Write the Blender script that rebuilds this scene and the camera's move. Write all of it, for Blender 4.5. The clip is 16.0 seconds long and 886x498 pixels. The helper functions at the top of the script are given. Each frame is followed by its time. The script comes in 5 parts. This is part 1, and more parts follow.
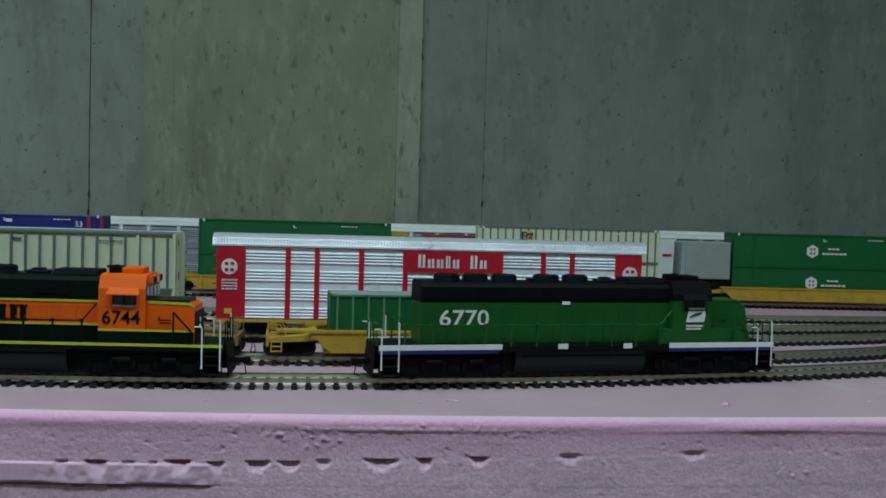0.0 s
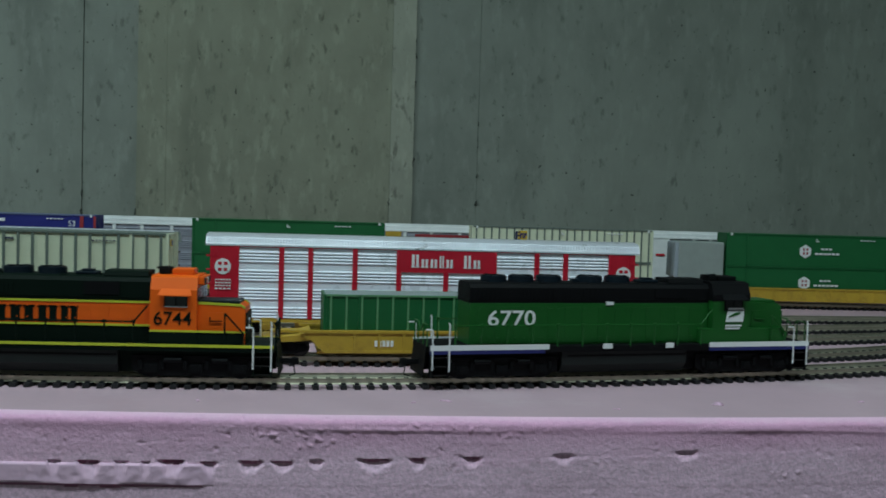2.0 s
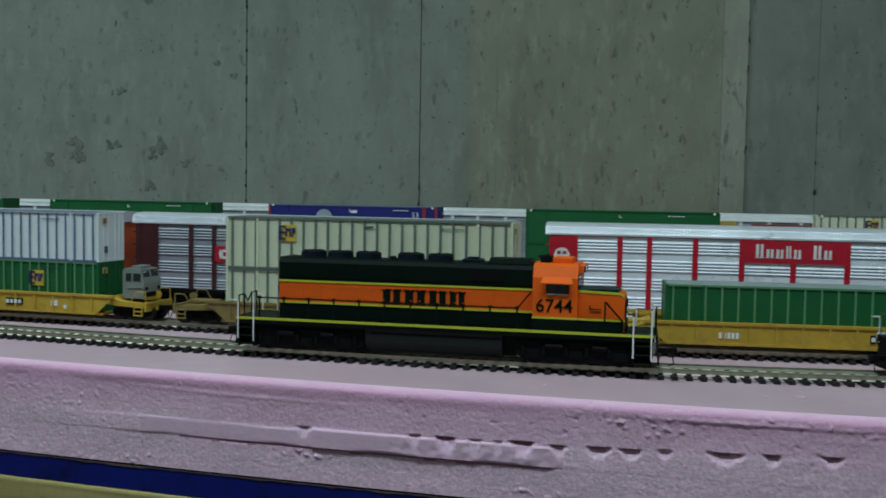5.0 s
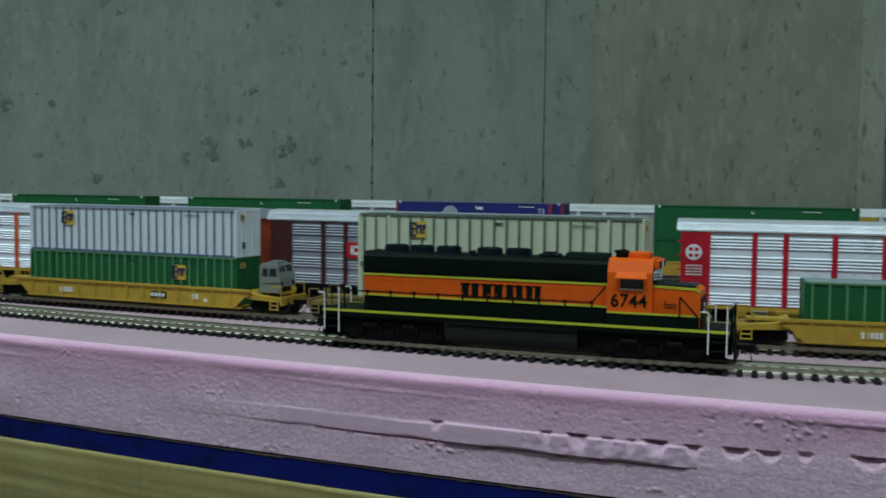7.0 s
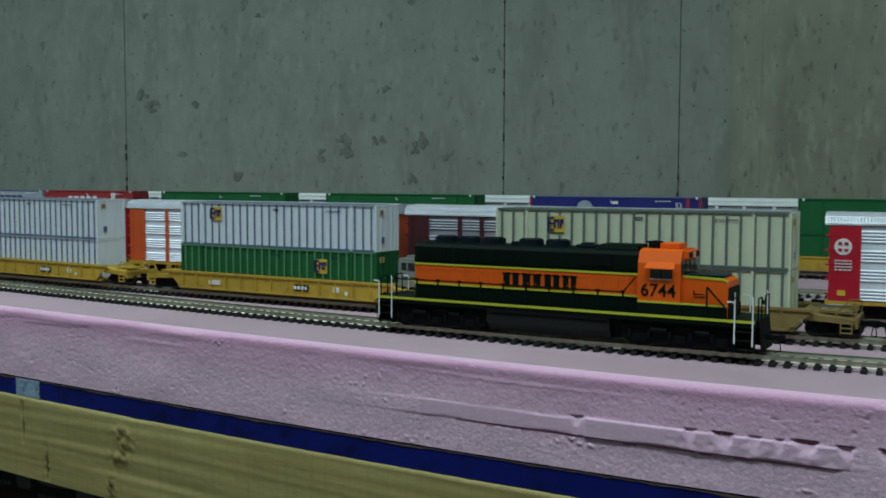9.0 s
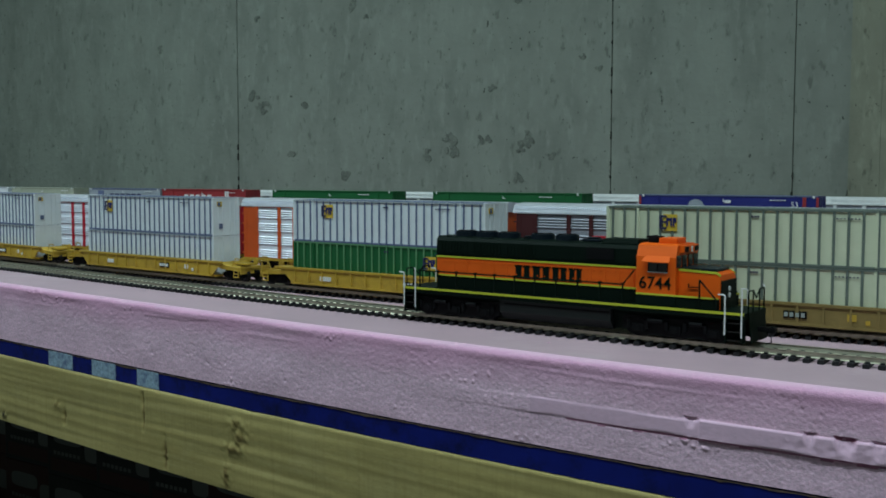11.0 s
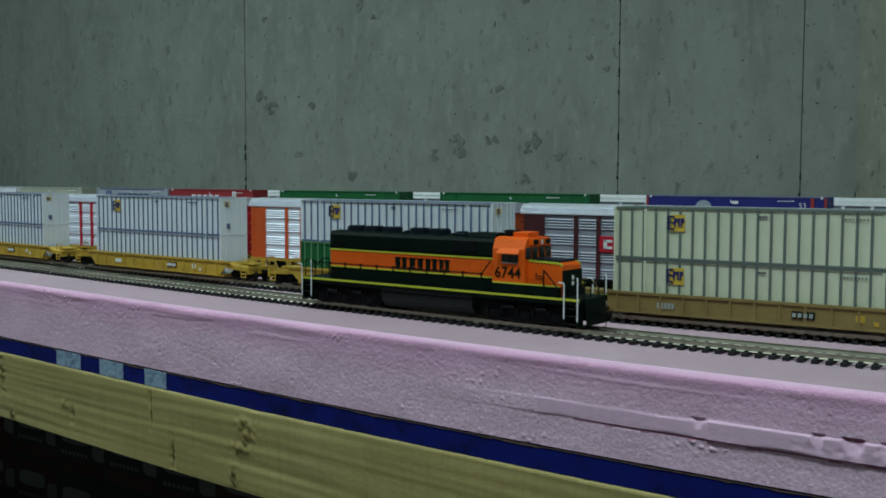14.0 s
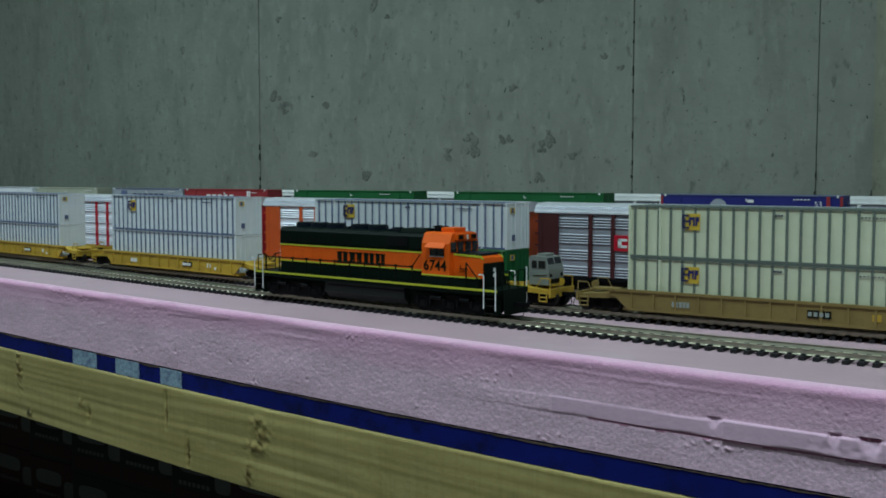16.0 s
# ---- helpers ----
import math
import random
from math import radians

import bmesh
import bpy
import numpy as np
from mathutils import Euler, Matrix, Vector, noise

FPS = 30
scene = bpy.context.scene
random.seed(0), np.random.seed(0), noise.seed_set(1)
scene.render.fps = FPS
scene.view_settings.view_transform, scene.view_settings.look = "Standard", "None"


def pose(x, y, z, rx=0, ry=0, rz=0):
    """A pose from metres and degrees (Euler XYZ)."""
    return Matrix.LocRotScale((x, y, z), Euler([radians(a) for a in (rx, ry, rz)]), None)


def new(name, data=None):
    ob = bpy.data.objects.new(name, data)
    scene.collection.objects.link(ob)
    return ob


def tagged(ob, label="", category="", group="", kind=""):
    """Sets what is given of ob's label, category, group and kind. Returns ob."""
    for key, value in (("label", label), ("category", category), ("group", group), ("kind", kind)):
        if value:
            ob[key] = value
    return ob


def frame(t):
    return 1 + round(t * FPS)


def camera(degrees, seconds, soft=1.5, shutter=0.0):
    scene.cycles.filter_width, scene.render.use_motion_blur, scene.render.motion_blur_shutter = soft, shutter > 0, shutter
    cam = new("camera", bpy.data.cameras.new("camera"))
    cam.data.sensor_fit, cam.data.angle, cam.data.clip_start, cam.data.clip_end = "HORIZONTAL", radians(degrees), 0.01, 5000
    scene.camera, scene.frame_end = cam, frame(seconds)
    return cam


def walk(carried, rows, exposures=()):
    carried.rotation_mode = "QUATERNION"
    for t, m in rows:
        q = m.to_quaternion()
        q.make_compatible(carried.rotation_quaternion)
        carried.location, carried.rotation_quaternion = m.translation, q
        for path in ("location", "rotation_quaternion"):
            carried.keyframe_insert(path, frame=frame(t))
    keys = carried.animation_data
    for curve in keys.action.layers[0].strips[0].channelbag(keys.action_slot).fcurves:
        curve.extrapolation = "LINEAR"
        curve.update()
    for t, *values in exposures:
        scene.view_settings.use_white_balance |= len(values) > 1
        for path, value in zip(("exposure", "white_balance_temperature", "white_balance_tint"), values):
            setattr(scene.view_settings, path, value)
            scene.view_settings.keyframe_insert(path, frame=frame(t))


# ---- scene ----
cam = camera(46.87, 16.0, soft=1.7, shutter=0.6)
PATH = [
    (0.0, pose(0.0019, 0.0491, 0.0998, 87.362, -1.634, -3.041)),
    (0.5, pose(0.0018, 0.0492, 0.0999, 87.343, -1.692, -3.340)),
    (1.0, pose(0.0019, 0.0494, 0.0999, 87.350, -1.703, -3.696)),
    (1.5, pose(0.0021, 0.0495, 0.1000, 87.349, -1.689, -3.755)),
    (2.0, pose(0.0020, 0.0490, 0.1003, 87.328, -1.700, -3.387)),
    (2.1, pose(0.0016, 0.0490, 0.1002, 87.315, -1.690, -2.900)),
    (2.2, pose(0.0005, 0.0488, 0.1000, 87.25, -1.64, -1.400)),
    (2.3, pose(-0.0015, 0.0484, 0.0996, 87.13, -1.54, 0.900)),
    (2.4, pose(-0.0050, 0.0479, 0.0991, 86.95, -1.38, 5.300)),
    (2.5, pose(-0.0080, 0.0474, 0.0987, 86.785, -1.232, 8.481)),
    (2.6, pose(-0.0088, 0.0469, 0.0984, 86.71, -1.15, 10.30)),
    (2.7, pose(-0.0091, 0.0465, 0.0982, 86.68, -1.12, 11.05)),
    (3.0, pose(-0.0092, 0.0464, 0.0982, 86.672, -1.115, 11.267)),
    (3.7, pose(-0.0092, 0.0472, 0.0980, 86.675, -1.113, 11.330)),
    (5.8, pose(-0.0134, 0.0467, 0.0976, 86.430, -0.785, 16.260)),
    (6.0, pose(-0.0136, 0.0466, 0.0976, 86.421, -0.771, 16.579)),
    (6.5, pose(-0.0151, 0.0454, 0.0977, 86.319, -0.705, 18.566)),
    (7.0, pose(-0.0165, 0.0432, 0.0977, 86.229, -0.608, 20.993)),
    (7.5, pose(-0.0182, 0.0421, 0.0974, 86.184, -0.521, 22.843)),
    (8.0, pose(-0.0180, 0.0421, 0.0974, 86.173, -0.522, 22.952)),
    (8.5, pose(-0.0191, 0.0404, 0.0975, 86.018, -0.283, 25.373)),
    (9.0, pose(-0.0214, 0.0388, 0.0972, 85.932, -0.128, 28.141)),
    (9.5, pose(-0.0215, 0.0385, 0.0972, 85.929, -0.122, 28.672)),
    (10.0, pose(-0.0236, 0.0378, 0.0966, 85.789, 0.264, 31.236)),
    (10.2, pose(-0.0241, 0.0375, 0.0965, 85.76, 0.20, 32.700)),
    (12.3, pose(-0.0255, 0.0363, 0.0958, 85.940, -0.159, 34.284)),
    (15.5, pose(-0.0255, 0.0363, 0.0958, 85.940, -0.159, 34.284)),
    (15.7, pose(-0.0255, 0.0362, 0.0958, 85.930, -0.13, 34.50)),
    (16.0, pose(-0.0256, 0.0359, 0.0958, 85.898, -0.026, 35.051)),
]
walk(cam, PATH, exposures=[(0.0, 0.0), (16.0, 0.0)])

# ---- light: two fluorescent ceiling fixtures of a basement room ----
world = bpy.data.worlds.new("world")
scene.world = world
world.use_nodes = True
world.node_tree.nodes["Background"].inputs[0].default_value = (0.02, 0.024, 0.026, 1)
world.node_tree.nodes["Background"].inputs[1].default_value = 1.0
CEILING = 1.35


def tube_light(x, y, turn, watts):
    lamp = bpy.data.lights.new("tube_light", "AREA")
    lamp.shape, lamp.size, lamp.size_y = "RECTANGLE", 1.2, 0.14
    lamp.energy, lamp.color = watts, (0.745, 1.0, 1.05)
    ob = new("tube_light", lamp)
    ob.matrix_world = pose(x, y, CEILING - 0.075, 0, 0, turn)
    return ob


tube_light(0.10, 0.02, 0, 13.5)
tube_light(-1.6, 0.30, 0, 14.8)

# ---- materials ----


def mat(name, color, rough=0.5, metal=0.0, vary=0.12, scale=60.0, bump=0.0, bump_scale=400.0, spec=0.5, coat=0.0, stain=None, stain_scale=9.0, stain_at=0.55, emit=0.0, slow=1.0):
    """A procedural surface: base colour varied at two scales, optional stains and fine relief."""
    m = bpy.data.materials.new(name)
    m.use_nodes = True
    nt = m.node_tree
    n, l = nt.nodes, nt.links
    b = n["Principled BSDF"]
    b.inputs["Roughness"].default_value = rough
    b.inputs["Metallic"].default_value = metal
    b.inputs["Specular IOR Level"].default_value = spec
    b.inputs["Coat Weight"].default_value = coat
    tc = n.new("ShaderNodeTexCoord")
    t1 = n.new("ShaderNodeTexNoise")
    t1.inputs["Scale"].default_value, t1.inputs["Detail"].default_value = scale, 6
    t2 = n.new("ShaderNodeTexNoise")
    t2.inputs["Scale"].default_value, t2.inputs["Detail"].default_value = scale * 0.13, 3
    l.new(tc.outputs["Object"], t1.inputs["Vector"])
    l.new(tc.outputs["Object"], t2.inputs["Vector"])
    add = n.new("ShaderNodeMath")
    add.operation = "ADD"
    l.new(t1.outputs["Fac"], add.inputs[0])
    part_slow = n.new("ShaderNodeMath")
    part_slow.operation = "MULTIPLY_ADD"
    part_slow.inputs[1].default_value, part_slow.inputs[2].default_value = slow, 0.5 * (1 - slow)
    l.new(t2.outputs["Fac"], part_slow.inputs[0])
    l.new(part_slow.outputs[0], add.inputs[1])
    mr = n.new("ShaderNodeMapRange")
    mr.inputs["From Min"].default_value, mr.inputs["From Max"].default_value = 0.6, 1.4
    mr.inputs["To Min"].default_value, mr.inputs["To Max"].default_value = 1 - vary, 1 + vary
    l.new(add.outputs[0], mr.inputs["Value"])
    sc = n.new("ShaderNodeVectorMath")
    sc.operation = "SCALE"
    sc.inputs[0].default_value = color[:3]
    l.new(mr.outputs["Result"], sc.inputs["Scale"])
    out = sc.outputs[0]
    if stain:
        t3 = n.new("ShaderNodeTexNoise")
        t3.inputs["Scale"].default_value, t3.inputs["Detail"].default_value, t3.inputs["Roughness"].default_value = stain_scale, 8, 0.7
        l.new(tc.outputs["Object"], t3.inputs["Vector"])
        m2 = n.new("ShaderNodeMapRange")
        m2.inputs["From Min"].default_value, m2.inputs["From Max"].default_value = stain_at, stain_at + 0.2
        m2.inputs["To Max"].default_value = 0.75
        l.new(t3.outputs["Fac"], m2.inputs["Value"])
        mx = n.new("ShaderNodeMix")
        mx.data_type = "RGBA"
        l.new(m2.outputs["Result"], mx.inputs["Factor"])
        l.new(out, mx.inputs["A"])
        mx.inputs["B"].default_value = (*stain, 1)
        out = mx.outputs["Result"]
    l.new(out, b.inputs["Base Color"])
    rr = n.new("ShaderNodeMapRange")
    rr.inputs["From Min"].default_value, rr.inputs["From Max"].default_value = 0.6, 1.4
    rr.inputs["To Min"].default_value, rr.inputs["To Max"].default_value = max(rough - 0.08, 0.03), min(rough + 0.08, 1)
    l.new(add.outputs[0], rr.inputs["Value"])
    l.new(rr.outputs["Result"], b.inputs["Roughness"])
    if bump:
        t4 = n.new("ShaderNodeTexNoise")
        t4.inputs["Scale"].default_value, t4.inputs["Detail"].default_value = bump_scale, 5
        l.new(tc.outputs["Object"], t4.inputs["Vector"])
        bp = n.new("ShaderNodeBump")
        bp.inputs["Strength"].default_value, bp.inputs["Distance"].default_value = bump, 0.002
        l.new(t4.outputs["Fac"], bp.inputs["Height"])
        l.new(bp.outputs["Normal"], b.inputs["Normal"])
    if emit:
        b.inputs["Emission Color"].default_value = (*color, 1)
        b.inputs["Emission Strength"].default_value = emit
    return m


def plastic(name, color, rough=0.45, **k):
    return mat(name, color, rough, vary=k.pop("vary", 0.10), scale=k.pop("scale", 120.0), **k)


def concrete_material(name, base, k=1.2):
    """Poured concrete: cloudy greys, streaks that run down, small pits, dark stains."""
    m = mat(name, base, 0.9, vary=0.15, scale=22.0, bump=0.6, bump_scale=90.0, spec=0.2)
    n, l = m.node_tree.nodes, m.node_tree.links
    b = n["Principled BSDF"]
    src = b.inputs["Base Color"].links[0].from_socket
    tc = next(x for x in n if x.type == "TEX_COORD")

    def layer(scale, squash, lo, hi, colour, amount, rough=0.6, detail=6):
        nonlocal src
        mp = n.new("ShaderNodeMapping")
        mp.inputs["Scale"].default_value = squash
        l.new(tc.outputs["Object"], mp.inputs["Vector"])
        t = n.new("ShaderNodeTexNoise")
        t.inputs["Scale"].default_value, t.inputs["Detail"].default_value, t.inputs["Roughness"].default_value = scale, detail, rough
        l.new(mp.outputs[0], t.inputs["Vector"])
        r = n.new("ShaderNodeMapRange")
        r.inputs["From Min"].default_value, r.inputs["From Max"].default_value = lo, hi
        r.inputs["To Max"].default_value = min(amount * k, 1)
        l.new(t.outputs["Fac"], r.inputs["Value"])
        mx = n.new("ShaderNodeMix")
        mx.data_type = "RGBA"
        l.new(r.outputs["Result"], mx.inputs["Factor"])
        l.new(src, mx.inputs["A"])
        mx.inputs["B"].default_value = (*colour, 1)
        src = mx.outputs["Result"]

    g = base
    layer(5.0, (1, 1, 0.5), 0.42, 0.70, [c * 1.28 for c in g], 0.6)
    layer(11.0, (1, 1, 0.35), 0.50, 0.72, [c * 0.74 for c in g], 0.55)
    layer(60.0, (1, 1, 0.35), 0.54, 0.66, [c * 1.30 for c in g], 0.45, 0.6)
    layer(70.0, (1, 1, 0.45), 0.60, 0.70, [c * 0.62 for c in g], 0.65, 0.6, 4)
    layer(32.0, (1, 1, 0.6), 0.66, 0.74, [c * 0.50 for c in g], 0.6, 0.7)
    layer(150.0, (1, 1, 0.8), 0.71, 0.75, [c * 0.30 for c in g], 0.8, 0.5, 2)
    l.new(src, b.inputs["Base Color"])
    return m


CONCRETE = concrete_material("concrete", (0.245, 0.272, 0.236))
CONCRETE_LIGHT = concrete_material("concrete_light", (0.272, 0.287, 0.219), 1.6)
CONCRETE_EDGE = concrete_material("concrete_edge", (0.325, 0.345, 0.280), 1.7)
JOINT = mat("joint_grout", (0.17, 0.19, 0.165), 0.95, vary=0.3, stain=(0.05, 0.055, 0.048), stain_scale=9.0)
CRACK = mat("crumbled_joint", (0.045, 0.05, 0.043), 0.95, vary=0.4, scale=200.0)
STAIN = mat("damp_stain", (0.170, 0.190, 0.163), 0.95, vary=0.45, scale=260.0)
FOAM = mat("pink_foam", (0.475, 0.325, 0.375), 0.6, vary=0.10, scale=30.0, bump=0.08, bump_scale=200.0, stain=(0.58, 0.46, 0.49), stain_scale=5.0)
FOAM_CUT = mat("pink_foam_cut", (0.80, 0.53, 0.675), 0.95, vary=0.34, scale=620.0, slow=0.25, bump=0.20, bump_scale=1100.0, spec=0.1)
FOAM_TORN = mat("torn_foam", (0.745, 0.485, 0.635), 0.85, vary=0.08, scale=200.0, slow=0.5, bump=0.08, spec=0.15)
# darker pink that stands for shade inside the foam's seam and hollows
FOAM_GAP_SHADE = mat("foam_seam_shade", (0.48, 0.20, 0.32), 0.9, vary=0.2, scale=200.0)


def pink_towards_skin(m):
    """The cut foam is a fuller pink close under its skin; its rubbed edge has a pale highlight coloured in."""
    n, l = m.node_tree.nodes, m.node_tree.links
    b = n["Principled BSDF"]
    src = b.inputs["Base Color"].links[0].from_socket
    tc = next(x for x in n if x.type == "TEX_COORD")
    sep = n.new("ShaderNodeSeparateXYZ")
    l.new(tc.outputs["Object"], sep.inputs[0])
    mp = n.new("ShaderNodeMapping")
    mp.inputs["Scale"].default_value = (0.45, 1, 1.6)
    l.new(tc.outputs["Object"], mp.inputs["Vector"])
    # second tint: a pale highlight painted along the rounded, rubbed lip
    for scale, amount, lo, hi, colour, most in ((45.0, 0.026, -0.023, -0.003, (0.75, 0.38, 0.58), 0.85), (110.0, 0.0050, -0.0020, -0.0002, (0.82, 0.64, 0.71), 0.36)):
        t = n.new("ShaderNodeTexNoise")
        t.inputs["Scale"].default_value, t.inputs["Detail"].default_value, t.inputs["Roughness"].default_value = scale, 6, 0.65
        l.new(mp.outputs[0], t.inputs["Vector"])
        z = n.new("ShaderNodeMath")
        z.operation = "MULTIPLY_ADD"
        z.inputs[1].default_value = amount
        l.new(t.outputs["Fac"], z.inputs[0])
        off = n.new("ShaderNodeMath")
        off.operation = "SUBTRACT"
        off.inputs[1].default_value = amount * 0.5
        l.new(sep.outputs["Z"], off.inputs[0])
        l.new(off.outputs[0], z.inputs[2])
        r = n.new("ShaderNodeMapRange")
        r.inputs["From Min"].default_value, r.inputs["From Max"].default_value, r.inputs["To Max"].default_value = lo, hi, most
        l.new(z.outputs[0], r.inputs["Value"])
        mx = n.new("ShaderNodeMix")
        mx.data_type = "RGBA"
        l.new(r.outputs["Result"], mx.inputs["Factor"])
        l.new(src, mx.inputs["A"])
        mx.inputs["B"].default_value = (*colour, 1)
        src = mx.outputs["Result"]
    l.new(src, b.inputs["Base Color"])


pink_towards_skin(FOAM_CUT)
BLUE_STRIP = mat("blue_painted_edge", (0.005, 0.011, 0.15), 0.75, spec=0.12, vary=0.3, scale=90.0, stain=(0.003, 0.004, 0.012), stain_scale=42.0, stain_at=0.49)
PALE_TAPE = mat("pale_blue_tape", (0.26, 0.36, 0.47), 0.85, vary=0.6, scale=420.0, slow=0.3, stain=(0.012, 0.02, 0.15), stain_scale=130.0, stain_at=0.48)
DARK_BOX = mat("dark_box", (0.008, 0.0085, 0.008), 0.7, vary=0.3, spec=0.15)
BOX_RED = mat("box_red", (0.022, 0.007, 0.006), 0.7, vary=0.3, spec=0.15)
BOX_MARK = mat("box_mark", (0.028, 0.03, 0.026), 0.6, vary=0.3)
FLOOR_GREY = mat("floor_grey", (0.20, 0.20, 0.19), 0.8, vary=0.15, scale=12.0)
PLASTER = mat("painted_plaster", (0.55, 0.56, 0.52), 0.85, vary=0.06, scale=8.0)
CEIL_WHITE = mat("ceiling_white", (0.6, 0.6, 0.58), 0.9, vary=0.05, scale=8.0)
TUBE = mat("tube_diffuser", (0.95, 1.0, 0.93), 0.5, vary=0.0, emit=2.5)
TIE = mat("tie_plastic", (0.0045, 0.005, 0.0065), 0.6, vary=0.3, scale=300.0)
RAIL = mat("nickel_rail", (0.50, 0.48, 0.37), 0.45, metal=0.8, vary=0.2, scale=90.0)
WHEEL = mat("wheel_steel", (0.018, 0.016, 0.015), 0.45, metal=0.3)
BLACK = plastic("black_plastic", (0.0035, 0.0038, 0.0045), 0.6, spec=0.12)
TANK = plastic("tank_grey_black", (0.0095, 0.013, 0.0125), 0.5, spec=0.25)
FAN_BLUE = plastic("blue_black_plastic", (0.004, 0.010, 0.017), 0.45, spec=0.25)
DARK_GREEN = plastic("dark_green_plastic", (0.0026, 0.0080, 0.0052), 0.55, spec=0.09)
ORANGE = plastic("orange_plastic", (0.80, 0.118, 0.006), 0.5, vary=0.06, spec=0.25)
ORANGE_DEEP = plastic("orange_hood", (0.74, 0.108, 0.006), 0.45, vary=0.08, spec=0.3)
YELLOW_LINE = plastic("yellow_stripe", (0.47, 0.50, 0.03), 0.5)
LOCO_GREEN = plastic("green_plastic", (0.008, 0.088, 0.014), 0.36, spec=0.4)
WHITE = plastic("white_plastic", (0.72, 0.74, 0.74), 0.45)
WHITE_BOX = plastic("white_container", (0.70, 0.755, 0.785), 0.5, vary=0.05)
RIB_BLUE = plastic("blue_grey_rib", (0.10, 0.13, 0.24), 0.5)
CREAM = plastic("cream_container", (0.60, 0.64, 0.47), 0.5, vary=0.06)
CREAM_RIB = plastic("grey_green_rib", (0.12, 0.15, 0.13), 0.5)
BOX_GREEN = plastic("green_container", (0.009, 0.105, 0.032), 0.5, spec=0.3)
GREEN_RIB = plastic("pale_green_rib", (0.10, 0.26, 0.12), 0.5)
GREEN_ROOF = plastic("grey_container_roof", (0.22, 0.27, 0.27), 0.5)
NAVY = plastic("navy_container", (0.012, 0.018, 0.16), 0.45)
BRICK_RED = plastic("dull_red_container", (0.28, 0.025, 0.03), 0.5)
GREY_BOX = plastic("grey_container", (0.30, 0.34, 0.38), 0.5)
OLIVE_BOX = plastic("olive_grey_container", (0.36, 0.40, 0.31), 0.5)
YELLOW = plastic("yellow_plastic", (0.48, 0.305, 0.030), 0.55, vary=0.2, stain=(0.20, 0.11, 0.022), stain_scale=60.0, stain_at=0.50)
YELLOW_DULL = plastic("dull_yellow_plastic", (0.215, 0.150, 0.045), 0.6, vary=0.2, stain=(0.09, 0.06, 0.025), stain_scale=60.0)
RED = plastic("red_plastic", (0.47, 0.008, 0.026), 0.42)
BROWN = plastic("brown_plastic", (0.055, 0.009, 0.011), 0.5)
RACK_ORANGE = plastic("orange_rack", (0.60, 0.09, 0.015), 0.45)
SILVER = mat("silver_paint", (0.82, 0.86, 0.94), 0.30, metal=0.12, vary=0.06, scale=150.0)
ROOF_SILVER = mat("bare_silver_roof", (0.84, 0.87, 0.94), 0.34, metal=0.55, vary=0.06, scale=150.0)
SILVER_DULL = mat("dull_silver_paint", (0.30, 0.31, 0.36), 0.45, metal=0.2, vary=0.08, scale=150.0)
CAB_GREY = plastic("cab_grey", (0.27, 0.31, 0.29), 0.5)
TRUCK_GREY = plastic("truck_grey", (0.20, 0.225, 0.205), 0.5)
LOGO_YELLOW = plastic("logo_yellow", (0.62, 0.42, 0.04), 0.5)
LOGO_NAVY = plastic("logo_navy", (0.02, 0.02, 0.07), 0.5)
STRIPE_BLUE = plastic("stripe_blue", (0.01, 0.015, 0.12), 0.5)
GLASS_DARK = mat("dark_glazing", (0.02, 0.022, 0.022), 0.08, vary=0.05)


